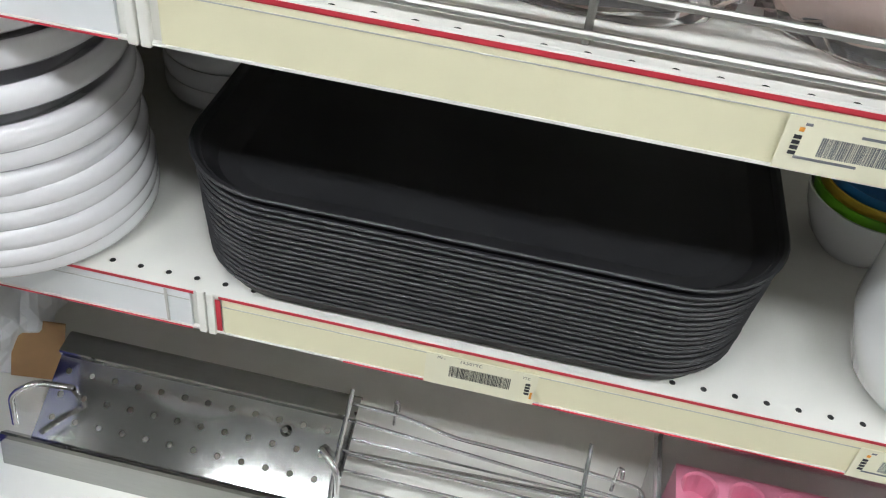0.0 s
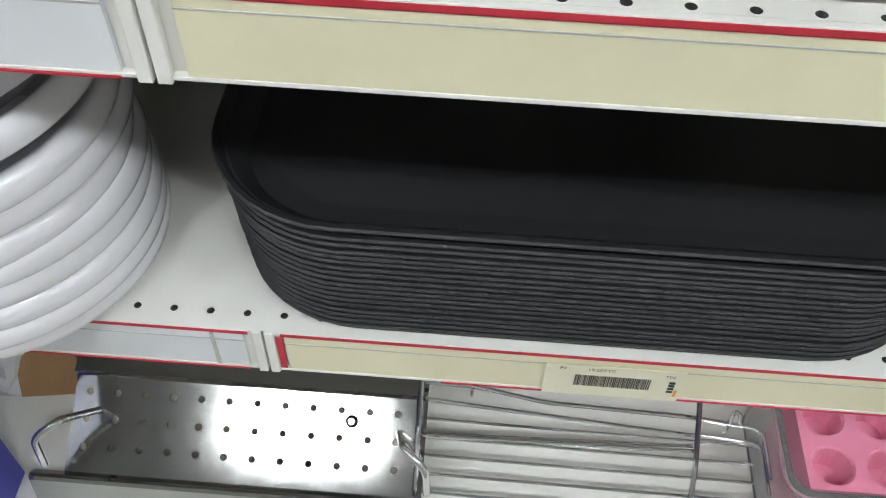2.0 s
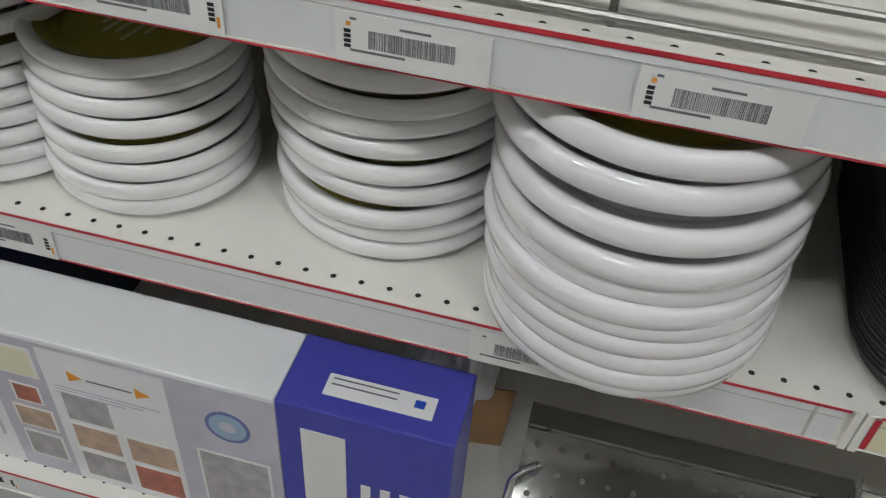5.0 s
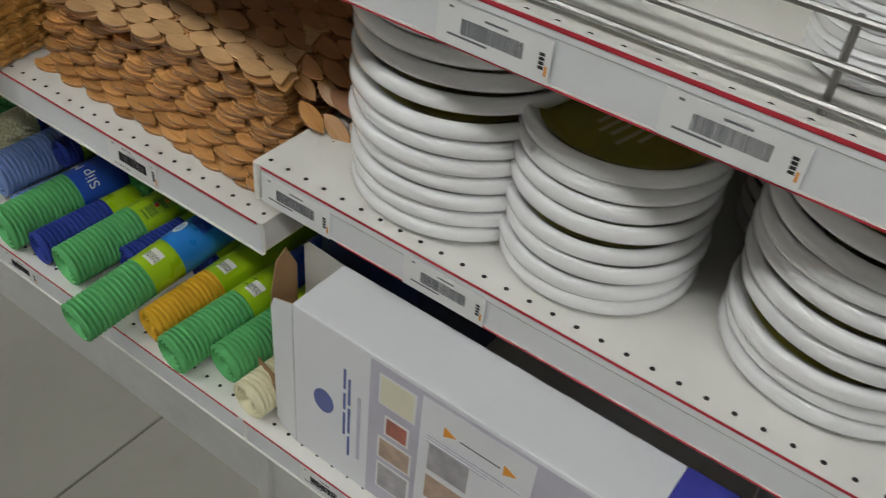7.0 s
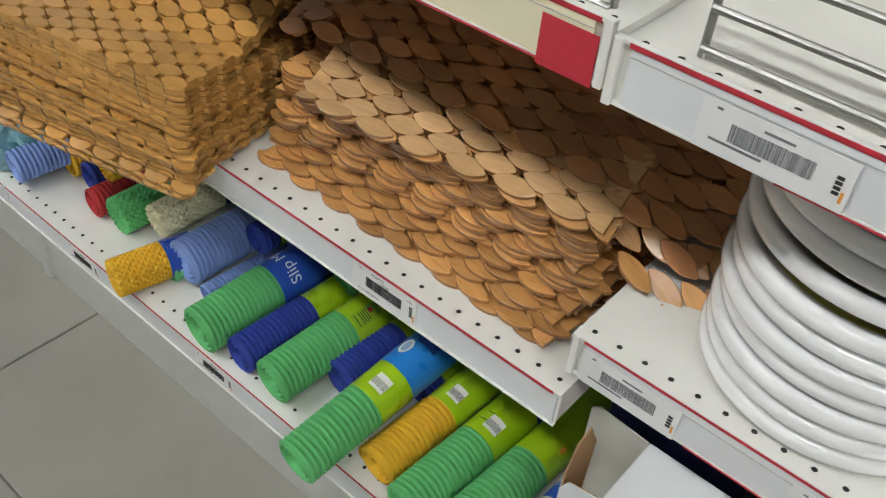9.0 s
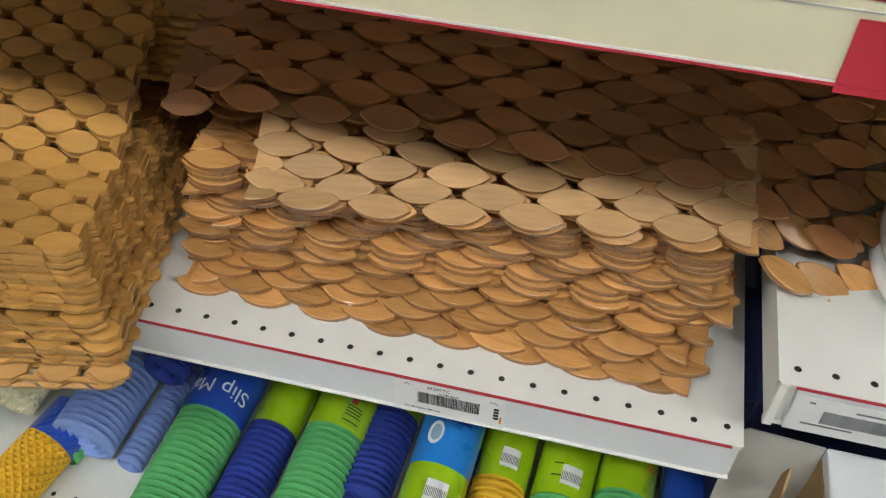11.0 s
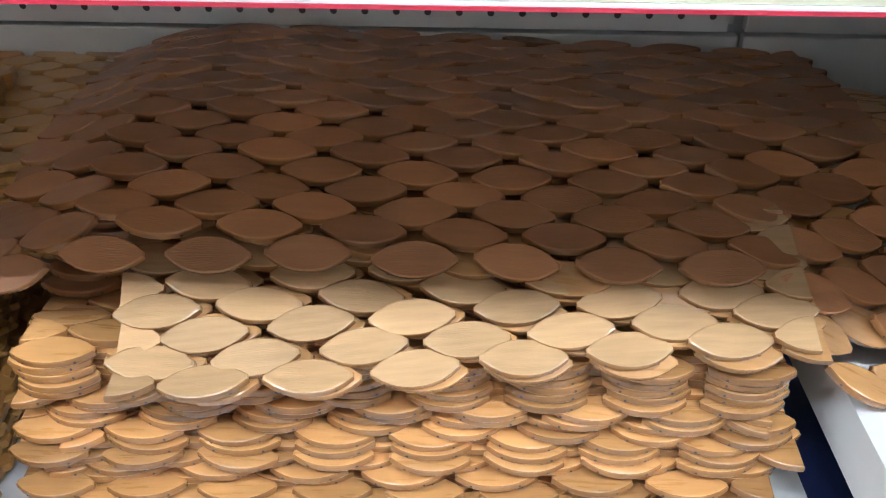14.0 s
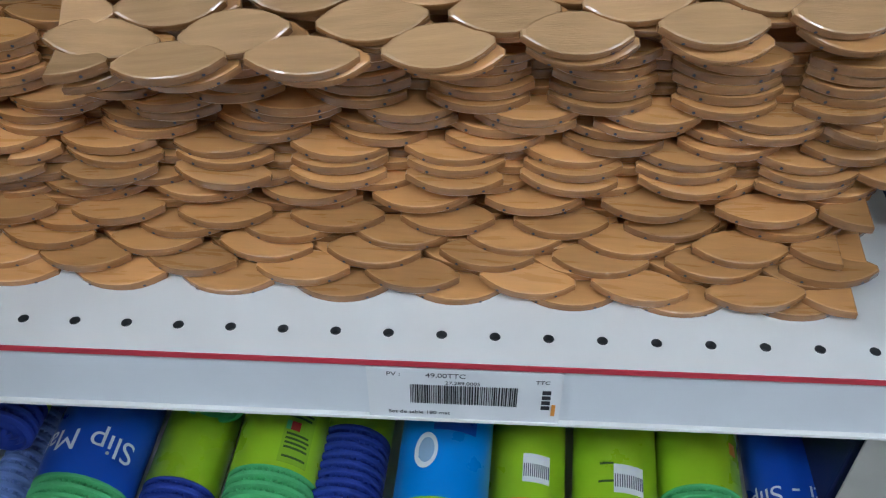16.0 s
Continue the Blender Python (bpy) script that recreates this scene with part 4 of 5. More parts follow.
# ---------------------------------------------------------------- boxes on the bottom shelf
def long_box():
    x0, x1, y0, y1, z0, z1 = 0.078, 0.690, -0.042, 0.045, ZBASE + 0.001, 0.462
    xs = 0.515
    t = thing("shelf_unit_box", pose(0, 0, 0), "long white and blue cardboard box with an open end flap", "cardboard box")
    part("white_carton", box(x0, xs, y0, y1, z0, z1, 0.002), CARD_WHITE, t)
    part("blue_carton_end", box(xs + 0.0002, x1, y0 - 0.0004, y1 + 0.0004, z0 - 0.0004, z1 + 0.0004, 0.002), CARD_BLUE, t, "blue printed end of the box")
    # the open end: a front flap bent inwards, a brown tuck flap and a back flap
    def flap(name, pts, thick, mt, m, label):
        q = bmesh.new()
        rings(q, [[(px, off, pz) for px, pz in pts] for off in (0.0, thick)], True, True)
        bmesh.ops.recalc_face_normals(q, faces=q.faces)
        f = part(name, q, mt, t, label)
        f.matrix_basis = m
    shape = [(0.0, z0), (-0.044, z0 + 0.006), (-0.046, z1 - 0.040), (-0.038, z1 - 0.022), (0.0, z1 - 0.002)]
    flap("front_flap", shape, 0.0012, CARD_WHITE, pose(x0 - 0.0005, y0, 0, 0, 0, -14), "white front flap bent slightly inwards")
    flap("front_flap_lining", shape, 0.0010, CARD_BROWN, pose(x0 - 0.0005, y0 + 0.0014, 0, 0, 0, -14), "brown inner side of the flap")
    flap("tuck_flap", [(-0.012, z0 + 0.02), (0.022, z0 + 0.02), (0.024, z1 + 0.006), (0.010, z1 + 0.036), (-0.004, z1 + 0.022), (-0.012, z1 - 0.02)], 0.0018, CARD_BROWN, pose(x0 - 0.041, y0 + 0.024, 0, 0, 0, 80), "brown tuck flap standing up")
    flap("back_flap", [(0.0, z0), (-0.064, z0 + 0.006), (-0.068, z1 - 0.012), (-0.060, z1 - 0.004), (0.0, z1 - 0.001)], 0.0018, CARD_INNER, pose(x0 - 0.0005, y1 - 0.002, 0, 0, 0, -6), "pale back flap standing open")
    flap("low_flap", [(0.0, z0 + 0.004), (-0.060, z0 + 0.012), (-0.058, z0 + 0.055), (0.0, z0 + 0.070)], 0.0018, CARD_BROWN, pose(x0 - 0.046, y0 + 0.016, 0, 0, 0, -20), "small brown flap near the shelf")
    part("end_panel", box(x0 - 0.0016, x0 - 0.0004, y0 + 0.004, y1 - 0.004, z0 + 0.002, z1 - 0.012), CARD_BROWN, t, "brown inner card closing the end")
    strip_ = part("top_label", box(0.555, 0.662, -0.022, 0.004, z1 + 0.0006, z1 + 0.0012), PAPER, t, "white label strip with small print")
    for yy in (-0.002, -0.009):
        part("print_line", box(0.560, 0.625, yy, yy + 0.0018, z1 + 0.0013, z1 + 0.0015), INK_GREY, strip_)
    part("print_mark", box(0.642, 0.652, -0.012, -0.003, z1 + 0.0013, z1 + 0.0015), SLEEVE_BLUE, strip_)
    # printed pictures on the front
    yf = y0 - 0.0010
    part("printed_panel", box(0.192, 0.5145, yf + 0.0006, y0 - 0.0001, z0 + 0.003, z1 - 0.006), LILAC, t, "lilac printed panel with pictures")
    part("printed_panel", box(0.262, 0.400, yf + 0.0004, yf + 0.00055, z0 + 0.003, z1 - 0.012), CARD_WHITE, t)
    for xa, xb, za, zb, mt in ((0.208, 0.252, 0.398, 0.440, PAPER_CREAM), (0.218, 0.246, 0.352, 0.378, PHOTO_RED), (0.210, 0.252, 0.306, 0.338, PHOTO_BROWN), (0.210, 0.252, 0.250, 0.292, PHOTO_GREY),
                               (0.276, 0.328, 0.340, 0.384, PHOTO_GREY), (0.276, 0.328, 0.290, 0.330, PHOTO_BROWN), (0.276, 0.328, 0.236, 0.280, PHOTO_GREY),
                               (0.340, 0.394, 0.290, 0.330, PHOTO_BROWN), (0.340, 0.394, 0.236, 0.280, PHOTO_RED), (0.425, 0.500, 0.240, 0.345, PHOTO_GREY)):
        frame_ = part("picture_frame", box(xa - 0.003, xb + 0.003, yf, yf + 0.0003, za - 0.003, zb + 0.003), PAPER, t)
        part("printed_picture", box(xa, xb, yf - 0.0004, yf - 0.0001, za, zb), mt, frame_)
    for xx in (0.292, 0.366):      # two orange pointers joined by a thin line
        bm = bmesh.new()
        rings(bm, [[(xx, yy, 0.424), (xx, yy, 0.408), (xx + 0.016, yy, 0.416)] for yy in (yf, yf - 0.0004)], True, True)
        bmesh.ops.recalc_face_normals(bm, faces=bm.faces)
        part("printed_pointer", bm, ORANGE, t, "orange pointer")
    part("print_line", box(0.312, 0.362, yf - 0.0004, yf, 0.4145, 0.4165), INK_GREY, t)
    for k in range(3):
        part("print_line", box(0.272, 0.390 - 0.02 * k, yf - 0.0004, yf, 0.394 - 0.005 * k, 0.3958 - 0.005 * k), LILAC, t)
    for ra, rb, mt in ((0.024, 0.020, INK_BLUE), (0.020, 0.009, SKY_GREY)):
        bm = bmesh.new()
        rings(bm, [[(0.462 + r_ * math.cos(a), yy, 0.398 + r_ * math.sin(a)) for a in [2 * math.pi * i / 32 for i in range(32)]] for r_, yy in ((ra, y0), (ra, yf), (rb, yf), (rb, y0 - 0.0002))])
        part("printed_ring", bm, mt, t)
    bm = bmesh.new()
    rings(bm, [[(0.125 + r_ * math.cos(a), yy, 0.335 + 1.25 * r_ * math.sin(a)) for a in [2 * math.pi * i / 32 for i in range(32)]] for r_, yy in ((0.015, y0), (0.015, yf))], False, True)
    part("printed_mark", bm, INK_BLUE, t, "dark blue oval mark")
    for xa, za, zb in ((0.155, 0.300, 0.338), (0.155, 0.345, 0.372), (0.155, 0.380, 0.412), (0.162, 0.265, 0.300), (0.162, 0.307, 0.350), (0.162, 0.357, 0.400)):
        part("print_line", box(xa, xa + 0.0032, yf, y0 - 0.0001, za, zb), INK_BLUE, t)
    part("print_line", box(0.176, 0.180, yf, y0 - 0.0001, 0.27, 0.38), LILAC, t)
    part("picture_panel", box(0.540, 0.585, y0 - 0.0016, y0 - 0.0006, 0.30, 0.43), PAPER, t)
    for k in range(4):
        part("picture_panel", box(0.600 + 0.02 * k, 0.610 + 0.02 * k, y0 - 0.0016, y0 - 0.0006, 0.28, 0.36), PAPER, t)


long_box()
nb = thing("dark_box", pose(0, 0, 0), "flat dark blue cardboard box behind the white one", "cardboard box")
part("carton", box(0.02, 0.17, 0.07, 0.33, ZBASE + 0.001, 0.47, 0.002), NAVY, nb)
part("lid_flap", box(0.0, 0.19, 0.068, 0.20, 0.4705, 0.4725, 0.0008), NAVY, nb, "navy lid flap")
wrap = thing("white_bag", pose(0.640, 0.19, ZBASE), "crumpled white paper bag on the bottom shelf", "bag")
bm = bmesh.new()
bmesh.ops.create_icosphere(bm, subdivisions=4, radius=1)
for v in bm.verts:
    q = v.co.copy()
    n_ = noise.noise(q * 2.1) * 0.35 + abs(noise.noise(q * 5.0)) * 0.2
    v.co = Vector((q.x * 0.055 * (1 + n_), q.y * 0.08 * (1 + n_), max(0.001, 0.11 + q.z * 0.12 * (1 + n_))))
part("paper", bm, CARD_WHITE, wrap)
br = thing("brown_card_piece", pose(0.688, 0.135, ZBASE + 0.004, -14, 8, 14), "torn piece of brown cardboard", "cardboard")
part("card", box(-0.032, 0.030, 0, 0.003, 0.0, 0.085, 0.001), CARD_BROWN, br)

# ---------------------------------------------------------------- steel tray with holes
def steel_tray():
    t = thing("steel_basket", Matrix.Translation((0, 0.040, ZBASE + 0.012)) @ Matrix.Rotation(radians(30), 4, "X") @ Matrix.Translation((0, -0.037, -ZBASE - 0.004)), "perforated stainless steel tray with wire handles", "steel tray")
    x0, x1 = 0.745, 1.103
    ya, yb = 0.044, 0.140
    zf, zr = ZBASE + 0.028, ZBASE + 0.075
    bm = bmesh.new()
    P, Q = 0.0285, 0.0275
    nx, ny = 12, 3
    # floor with holes
    def sheet(cx, cy, r):
        m = 16
        corners = [(cx + P / 2, cy + Q / 2), (cx - P / 2, cy + Q / 2), (cx - P / 2, cy - Q / 2), (cx + P / 2, cy - Q / 2)]
        outer = []
        for k in range(m):
            a = 2 * math.pi * (k + 0.5) / m
            s = P / 2 / max(abs(math.cos(a)), abs(math.sin(a)))
            outer.append(bm.verts.new((cx + s * math.cos(a), cy + s * math.sin(a) * Q / P, zf)))
        inner = [bm.verts.new((*p[:2], zf)) for p in circle(r, 0, m, cx, cy)]
        deep = [bm.verts.new((*p[:2], zf - 0.003)) for p in circle(r, 0, m, cx, cy)]
        for k in range(m):
            q = (k + 1) % m
            bm.faces.new((outer[k], outer[q], inner[q], inner[k]))
            bm.faces.new((inner[k], inner[q], deep[q], deep[k]))
        for k, c in zip((1, 5, 9, 13), corners):
            bm.faces.new((outer[k], bm.verts.new((*c, zf)), outer[k + 1]))
    gx, gy = x0 + 0.001, ya + 0.0115
    for i in range(nx):
        for j in range(ny):
            sheet(gx + P * (i + 0.5), gy + Q * (j + 0.5), 0.0036)
    xe, ye = gx + P * nx, gy + Q * ny
    for a in (((x0, ya), (x1, ya), (x1, gy), (x0, gy)), ((x0, ye), (x1, ye), (x1, yb), (x0, yb)), ((x0, gy), (gx, gy), (gx, ye), (x0, ye)), ((xe, gy), (x1, gy), (x1, ye), (xe, ye))):
        bm.faces.new([bm.verts.new((*p, zf)) for p in a])
    part("perforated_floor", bm, STEEL, t)
    bm = bmesh.new()
    # rear wall with a rolled flange, front wall and ends
    for pts, a, b in ((((yb, zf), (yb + 0.002, zf + 0.008), (yb + 0.004, zf + 0.010), (yb + 0.025, zf + 0.002), (yb + 0.029, zf - 0.0005), (yb + 0.031, zf - 0.004), (yb + 0.029, zf - 0.014)), x0, x1),
                      (((ya, zf), (ya - 0.003, zf + 0.010), (ya - 0.006, zf + 0.012), (ya - 0.010, zf + 0.009), (ya - 0.036, zf - 0.022)), x0 - 0.03, x1 - 0.005)):
        va = [bm.verts.new((a, *p)) for p in pts]
        vb = [bm.verts.new((b, *p)) for p in pts]
        for i in range(len(pts) - 1):
            bm.faces.new((va[i], va[i + 1], vb[i + 1], vb[i]))
    part("side_wall", bm, STEEL, t)
    for xx, ss in ((x0, -1), (x1, 1)):
        bm = bmesh.new()
        tube(bm, bend([(xx + 0.006 * ss, ya + 0.008, zr - 0.014), (xx + 0.004 * ss, ya + 0.034, zr + 0.024), (xx - 0.018 * ss, ya + 0.052, zr + 0.026), (xx - 0.026 * ss, ya + 0.062, zf + 0.002)]), 0.0036, 12)
        smooth(part("handle", bm, CHROME, t, "bent chrome wire handle"))
    bm = bmesh.new()
    rings(bm, [circle(0.0068, zf + 0.0006, 20, 1.028, 0.114), circle(0.005, zf + 0.003, 20, 1.028, 0.114), circle(0.003, zf + 0.006, 20, 1.028, 0.114)], False, True)
    smooth(part("knob", bm, STEEL, t))


steel_tray()

# ---------------------------------------------------------------- chrome wire rack
def wire_rack():
    t = thing("wire_rack", pose(0, 0, 0), "chrome wire rack lying on the bottom shelf", "wire rack")
    xa, xb = 1.098, 1.430
    def wire(name, pts, r=0.0022):
        bm = bmesh.new()
        tube(bm, bend(pts), r, 8)
        smooth(part(name, bm, CHROME, t))
    for xx in (1.096, 1.365):
        wire("post", [(xx, 0.02, ZBASE + 0.006), (xx, 0.065, 0.30), (xx, 0.125, 0.35)], 0.0028)
    wire("rail_wire", [(xa, 0.125, 0.325), (1.15, 0.124, 0.325), (1.22, 0.118, 0.315), (1.36, 0.112, 0.318), (xb, 0.105, 0.318), (xb + 0.006, 0.06, 0.300)])
    wire("rail_wire", [(xa, 0.118, 0.305), (1.30, 0.105, 0.302), (xb + 0.004, 0.098, 0.300), (xb + 0.006, 0.05, 0.29)])
    wire("cross_wire", [(xa, 0.085, 0.290), (1.365, 0.082, 0.305)])
    wire("cross_wire", [(xa, 0.088, 0.286), (1.365, 0.090, 0.300)])
    for k in range(6):
        y = 0.105 - 0.016 * k
        wire("grid_wire", [(xa, y, 0.288 - 0.008 * k), (xb, y - 0.002, 0.286 - 0.008 * k)], 0.0017)
    for xx, yy, zz in ((1.146, 0.124, 0.325), (1.398, 0.108, 0.318)):
        wire("hook", [(xx, yy, zz - 0.018), (xx, yy + 0.001, zz + 0.022), (xx + 0.004, yy - 0.004, zz + 0.026), (xx + 0.005, yy - 0.008, zz + 0.016)])


wire_rack()

# ---------------------------------------------------------------- pink mould in a clear box
def clear_box():
    t = thing("clear_plastic_box", pose(1.445, 0.03, ZBASE + 0.001), "clear plastic box holding a pink mould", "plastic box")
    bm = bmesh.new()
    rings(bm, [round_rect(0.36 + 2 * o, 0.15 + 2 * o, 0.02, z_, 5, 0.18, 0.08) for o, z_ in ((-0.01, 0), (0, 0.004), (0.004, 0.11), (0.008, 0.112), (0.008, 0.116), (0.0, 0.116), (-0.004, 0.008))], True, True)
    smooth(part("clear_shell", bm, CLEAR, t))
    p = thing("pink_mould", pose(1.465, 0.045, ZBASE + 0.012), "pink silicone mould with round cups", "mould")
    bm = bmesh.new()
    S = 0.052
    for i in range(6):
        for j in range(2):
            cx, cy, zt = S * (i + 0.5), S * (j + 0.5), 0.09
            m = 20
            outer = []
            for k in range(m):
                a = 2 * math.pi * (k + 0.5) / m
                s = S / 2 / max(abs(math.cos(a)), abs(math.sin(a)))
                outer.append(bm.verts.new((cx + s * math.cos(a), cy + s * math.sin(a), zt)))
            prev = outer
            for rr, zz in ((0.021, zt), (0.019, zt - 0.003), (0.016, zt - 0.03)):
                cur = [bm.verts.new((cx + rr * math.cos(2 * math.pi * (k + .5) / m), cy + rr * math.sin(2 * math.pi * (k + .5) / m), zz)) for k in range(m)]
                for k in range(m):
                    q = (k + 1) % m
                    bm.faces.new((prev[k], prev[q], cur[q], cur[k]))
                prev = cur
            bm.faces.new(prev)
    add_box(bm, 0, 6 * S, 0, 0.002, 0, 0.0895)
    add_box(bm, 0, 0.002, 0.0022, 2 * S, 0, 0.0895)
    part("mould", bm, PINK, p)


clear_box()

packet = thing("pink_packet", pose(1.53, 0.265, ZBASE + 0.001, -4), "flat pink cardboard packet with a white hang tag", "packet")
part("card", box(0, 0.42, 0, 0.022, 0, 0.205, 0.003), PINK_CARD, packet)
hang_tag = part("hang_tag", box(0.060, 0.082, -0.0030, -0.0018, 0.120, 0.190, 0.0005), PAPER, packet, "white hang tag")
part("tag_border", box(0.062, 0.080, -0.0036, -0.0031, 0.122, 0.134), SLEEVE_BLUE, hang_tag, "blue foot of the tag")
for k in range(6):
    part("tag_line", box(0.066, 0.076, -0.0036, -0.0031, 0.142 + 0.006 * k, 0.1445 + 0.006 * k), INK_GREY, hang_tag)

# ---------------------------------------------------------------- goods and guards on the upper shelf
def guard(x0, x1, label):
    t = thing("wire_guard", pose(0, 0, 0), label, "wire guard", "wire guards of the upper shelves")
    y = YU + 0.022
    for z_ in (0.008, 0.034, 0.062):
        bm = bmesh.new()
        tube(bm, [(x0, y, U_SHEET + z_), (x1, y, U_SHEET + z_)], 0.0027, 8)
        smooth(part("bar", bm, GUARD, t))
    n = 5
    for k in range(n):
        x = x0 + (x1 - x0) * k / (n - 1)
        bm = bmesh.new()
        tube(bm, [(x, y + 0.004, U_SHEET + 0.0005), (x, y + 0.004, U_SHEET + 0.064)], 0.0027, 8)
        smooth(part("bar_post", bm, GUARD, t))


guard(0.045, 0.985, "grey wire guard along the front of the upper shelf")
guard(1.02, 1.98, "grey wire guard along the front of the upper shelf")
guard(-0.98, -0.02, "grey wire guard along the front of the upper shelf")


def cup_stack(x, y, n, r, seed):
    c = thing("ribbed_cup", pose(x, y, U_SHEET), "white ribbed ceramic cup in a stack", "cup", "stacked white cups")
    prof = [(r * 0.86, 0)]
    for k in range(5):
        prof += [(r * 0.93, 0.003 + 0.006 * k), (r, 0.006 + 0.006 * k)]
    prof += [(r * 0.97, 0.036), (r * 0.92, 0.036), (r * 0.8, 0.008)]
    smooth(part("cup_wall", lathe(prof, 40), PORCELAIN, c), 60)
    for k in range(1, n):
        copy_thing(c, pose(x, y, U_SHEET + 0.030 * k))


for i, (x, y) in enumerate(((0.52, 0.05), (0.765, 0.05), (0.24, 0.10))):
    cup_stack(x, y, 5, 0.046, i)


def jar(x, y):
    t = thing("glass_jar", pose(x, y, U_SHEET), "glass jar with a dark label and olive band", "jar", "glass jars")
    smooth(part("glass", lathe([(0.034, 0), (0.038, 0.006), (0.038, 0.10), (0.030, 0.12), (0.030, 0.13), (0.027, 0.13), (0.027, 0.12), (0.035, 0.098), (0.035, 0.008), (0.01, 0.004)], 40), GLASS, t), 50)
    bm = bmesh.new()
    rings(bm, [circle(0.0386, 0.03, 40), circle(0.0386, 0.085, 40)])
    lab_ = smooth(part("label", bm, OLIVE, t, "olive label"))
    bm = bmesh.new()
    rings(bm, [circle(0.0390, 0.045, 40), circle(0.0390, 0.072, 40)])
    smooth(part("label_print", bm, BLACK, lab_))
    smooth(part("lid", lathe([(0.0315, 0.118), (0.0315, 0.134), (0.029, 0.137)], 32), INK_GREY, t))


jar(0.655, 0.045)
jar(0.345, 0.06)


def bag(x, y, s, seed):
    t = thing("plastic_bag", pose(x, y, U_SHEET + 0.001), "clear plastic bag with pale pink goods and green print", "bag", "clear bags")
    bm = bmesh.new()
    bmesh.ops.create_icosphere(bm, subdivisions=4, radius=1)
    for v in bm.verts:
        q = v.co.copy()
        n_ = noise.noise(q * 2.0 + Vector((seed, 0, 0))) * 0.22 + abs(noise.noise(q * 4.5)) * 0.16
        q = Vector([math.copysign(abs(c) ** 0.55, c) for c in q])      # a stuffed, squared-off pillow
        v.co = Vector((q.x * s * (1 + n_) * 0.92, q.y * 0.078 * (1 + n_), max(0.0, 0.05 + q.z * 0.055 * (1 + n_))))
    smooth(part("film", bm, CLEAR, t), 40)
    bm = bmesh.new()
    bmesh.ops.create_icosphere(bm, subdivisions=3, radius=1)
    for v in bm.verts:
        q = v.co.copy()
        n_ = noise.noise(q * 1.5 + Vector((seed, 3, 0))) * 0.25 + abs(noise.noise(q * 5.0)) * 0.10
        q = Vector([math.copysign(abs(c) ** 0.6, c) for c in q])
        v.co = Vector((q.x * s * 0.78 * (1 + n_), q.y * 0.07 * (1 + n_), max(0.004, 0.046 + q.z * 0.040 * (1 + n_))))
    smooth(part("contents", bm, BLUSH, t), 40)
    bm = box(-s * 0.5, s * 0.3, -0.062, -0.058, 0.060, 0.085, 0.001)
    part("printed_header", bm, LIME, t, "green printed header")


BLUSH = material("blush_fabric", (0.66, 0.48, 0.42), 0.6, var=0.08)
for i, x in enumerate((1.26, 1.45, 1.66)):
    bag(x, 0.07, 0.105, i * 3)

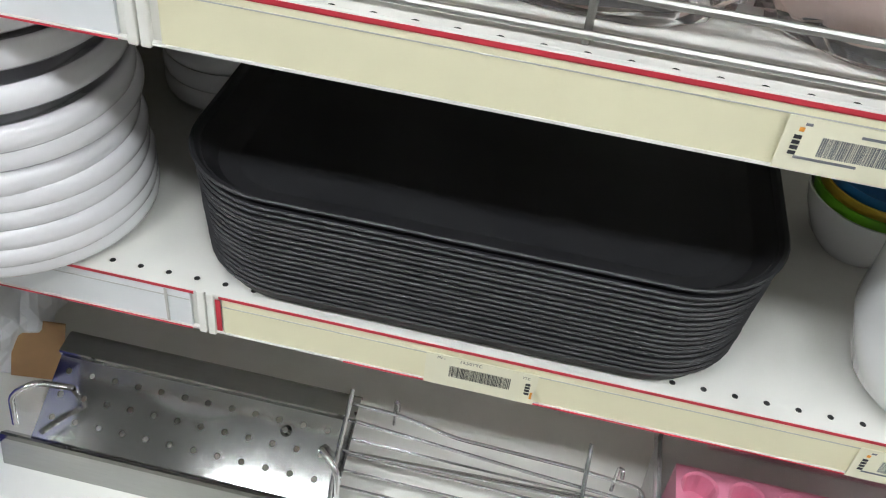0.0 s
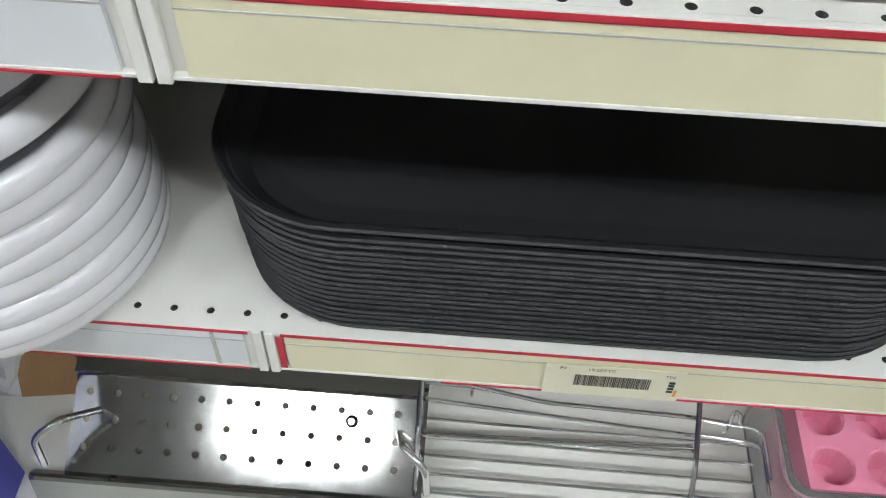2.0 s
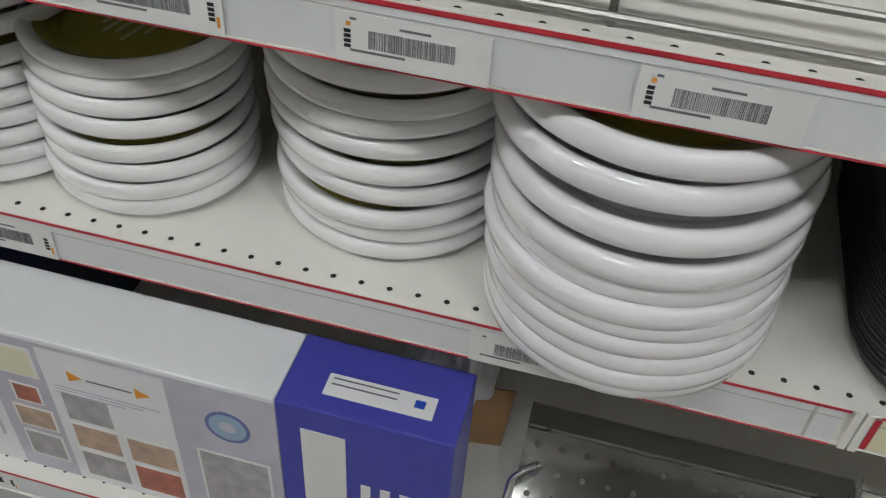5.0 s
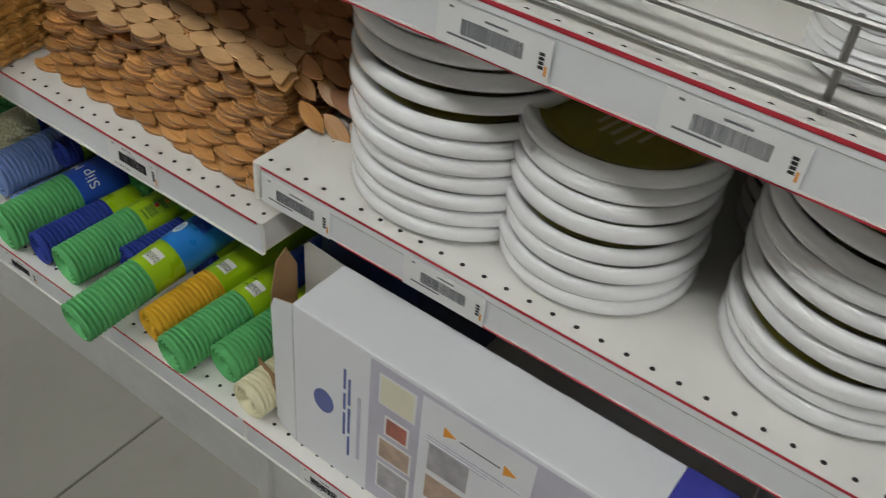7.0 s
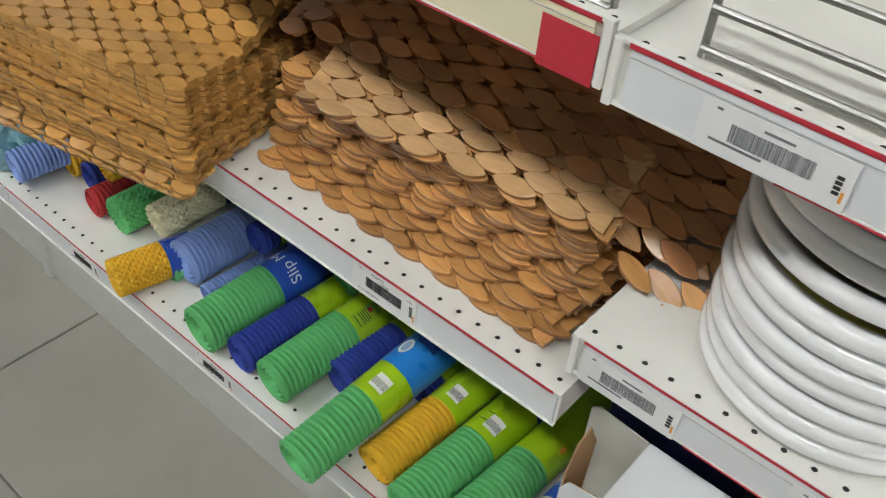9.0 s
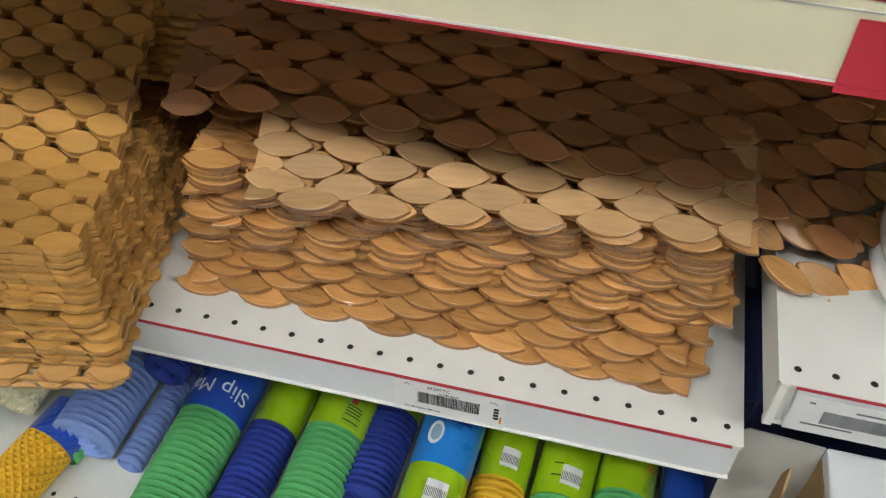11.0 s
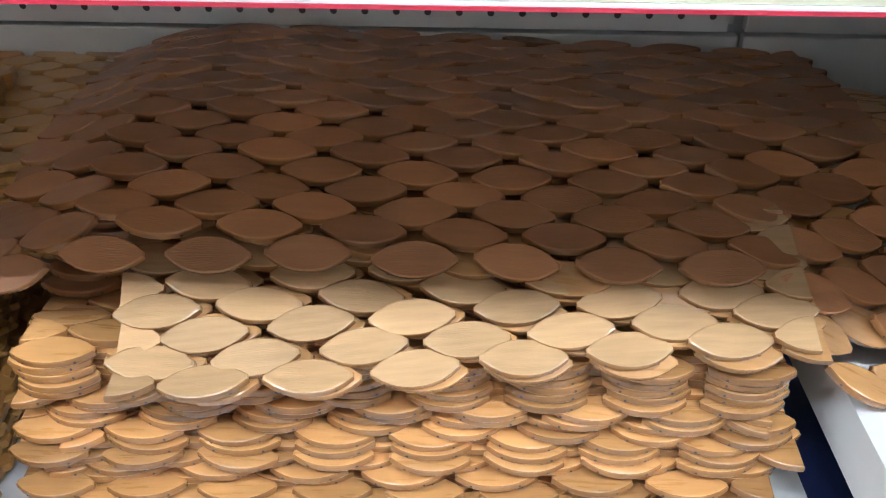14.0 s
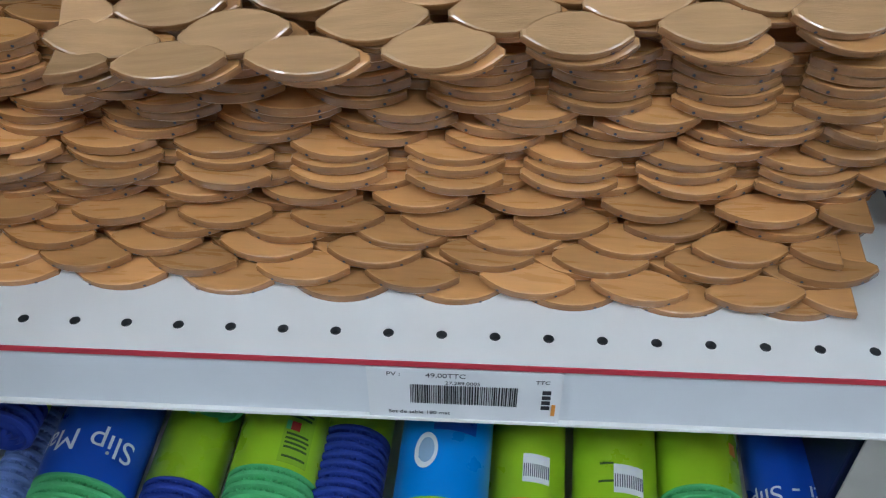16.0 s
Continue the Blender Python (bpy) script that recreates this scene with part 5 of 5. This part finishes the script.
# ---------------------------------------------------------------- price labels
def price_label(x0, x1, y, z0, z1, seed, paper=None, price="", code="", text="", ink=None, mark_left=False):
    t = thing("price_label", pose(x0, y, z0), "white paper price label with a barcode in the rail", "price label", "price labels")
    w, h = x1 - x0, z1 - z0
    p = part("paper", box(0, w, -0.0006, 0, 0, h), paper or PAPER, t)
    rnd = random.Random(seed)
    bm = bmesh.new()
    xx = w * 0.22
    while xx < w * 0.77:
        bw = rnd.choice((0.0003, 0.0005, 0.0008))
        add_box(bm, xx, xx + bw, -0.0009, -0.00062, h * 0.34, h * 0.70)
        xx += bw + rnd.choice((0.0003, 0.0004, 0.0006))
    tagged(part("barcode", bm, ink or BLACK, p), "dark printed barcode", kind="stuff")
    if price:
        for s, px, pz, size in (("PV :", w * 0.10, h * 0.86, 0.0042), (price, w * 0.30, h * 0.85, 0.0046), (code, w * 0.40, h * 0.725, 0.0034), ("TTC", w * 0.86, h * 0.80, 0.0036), (text, w * 0.10, h * 0.12, 0.0036)):
            if s:
                words(s, size, BLACK, p, pose(px, -0.0008, pz, 90, 0, 0))
    else:
        for za, xa, xb in ((0.80, 0.42, 0.62), (0.24, 0.10, 0.46), (0.86, 0.10, 0.14)):
            part("print_line", box(w * xa, w * xb, -0.0009, -0.00062, h * za, h * za + 0.0016), INK_GREY, p)
    # the shop's mark, as plain bars
    mx = -0.84 * w if mark_left else 0.0
    for k in range(4):
        part("mark", box(mx + w * 0.90, mx + w * 0.945, -0.0009, -0.00062, h * (0.30 + 0.10 * k), h * (0.37 + 0.10 * k)), BLACK, p)
    part("mark", box(mx + w * 0.915, mx + w * 0.945, -0.0009, -0.00062, h * 0.74, h * 0.82) if mark_left else box(w * 0.955, w * 0.975, -0.0009, -0.00062, h * 0.18, h * 0.40), ORANGE, p)


YL = lambda y: y - 0.0056
price_label(-0.272, -0.180, YC - 0.0026, ZC - 0.046, ZC - 0.0070, 1, None, "49,00TTC", "27.289.0005", "Set de table 180 mat")
price_label(1.190, 1.283, YL(YB), ZB - 0.045, ZB - 0.009, 2, PAPER_CREAM, "19.50TTC")
for i, x in enumerate((0.014, 0.206, 0.688)):
    price_label(x, x + 0.096, YL(YB), ZB - 0.045, ZB - 0.008, 10 + i, ink=INK_GREY)
for i, x in enumerate((0.066, 0.255, 0.430)):
    price_label(x, x + 0.094, YL(YU), U_BOT + 0.001, U_TOP - 0.011, 20 + i, ink=INK_GREY)
price_label(0.595, 0.689, YL(YU), U_BOT + 0.001, U_TOP - 0.011, 24, ink=INK_GREY, mark_left=True)
price_label(0.772, 0.866, YL(YU), U_BOT + 0.001, U_TOP - 0.011, 23, ink=INK_GREY, mark_left=True)
price_label(1.375, 1.470, YL(YU), U_BOT + 0.001, U_TOP - 0.010, 30, PAPER_CREAM, ink=INK_GREY, mark_left=True)
for i, x in enumerate((-0.52, -0.83, 0.10)):
    price_label(x, x + 0.08, YBASE - 0.0026, ZBASE - 0.042, ZBASE - 0.009, 40 + i)
price_label(1.538, 1.632, YL(YB), ZB - 0.045, ZB - 0.009, 31, PAPER_CREAM, ink=INK_GREY, mark_left=True)
tab = thing("rail_tab", pose(0, 0, 0), "red end piece of the upper price rail", "rail tab")
part("card", box(-0.052, -0.0085, YU - 0.0046, YU - 0.0042, U_BOT + 0.003, U_TOP - 0.006), RED, tab)

# the insert runs on here; a grey strip paints the gap's shade
gap = thing("rail_gap_strip", pose(0, 0, 0), "grey strip drawn as the shade of a gap between rail inserts", "rail strip")
part("strip", box(0.9635, 0.9660, YB - 0.0044, YB - 0.0036, ZB - 0.043, ZB - 0.006), GREY_LINE, gap)
redend = thing("rail_end_strip", pose(0, 0, 0), "red strip at the end of a cream rail", "rail strip")
part("strip", box(1.0085, 1.0130, YB - 0.0044, YB - 0.0036, ZB - 0.042, ZB - 0.006), RED, redend)
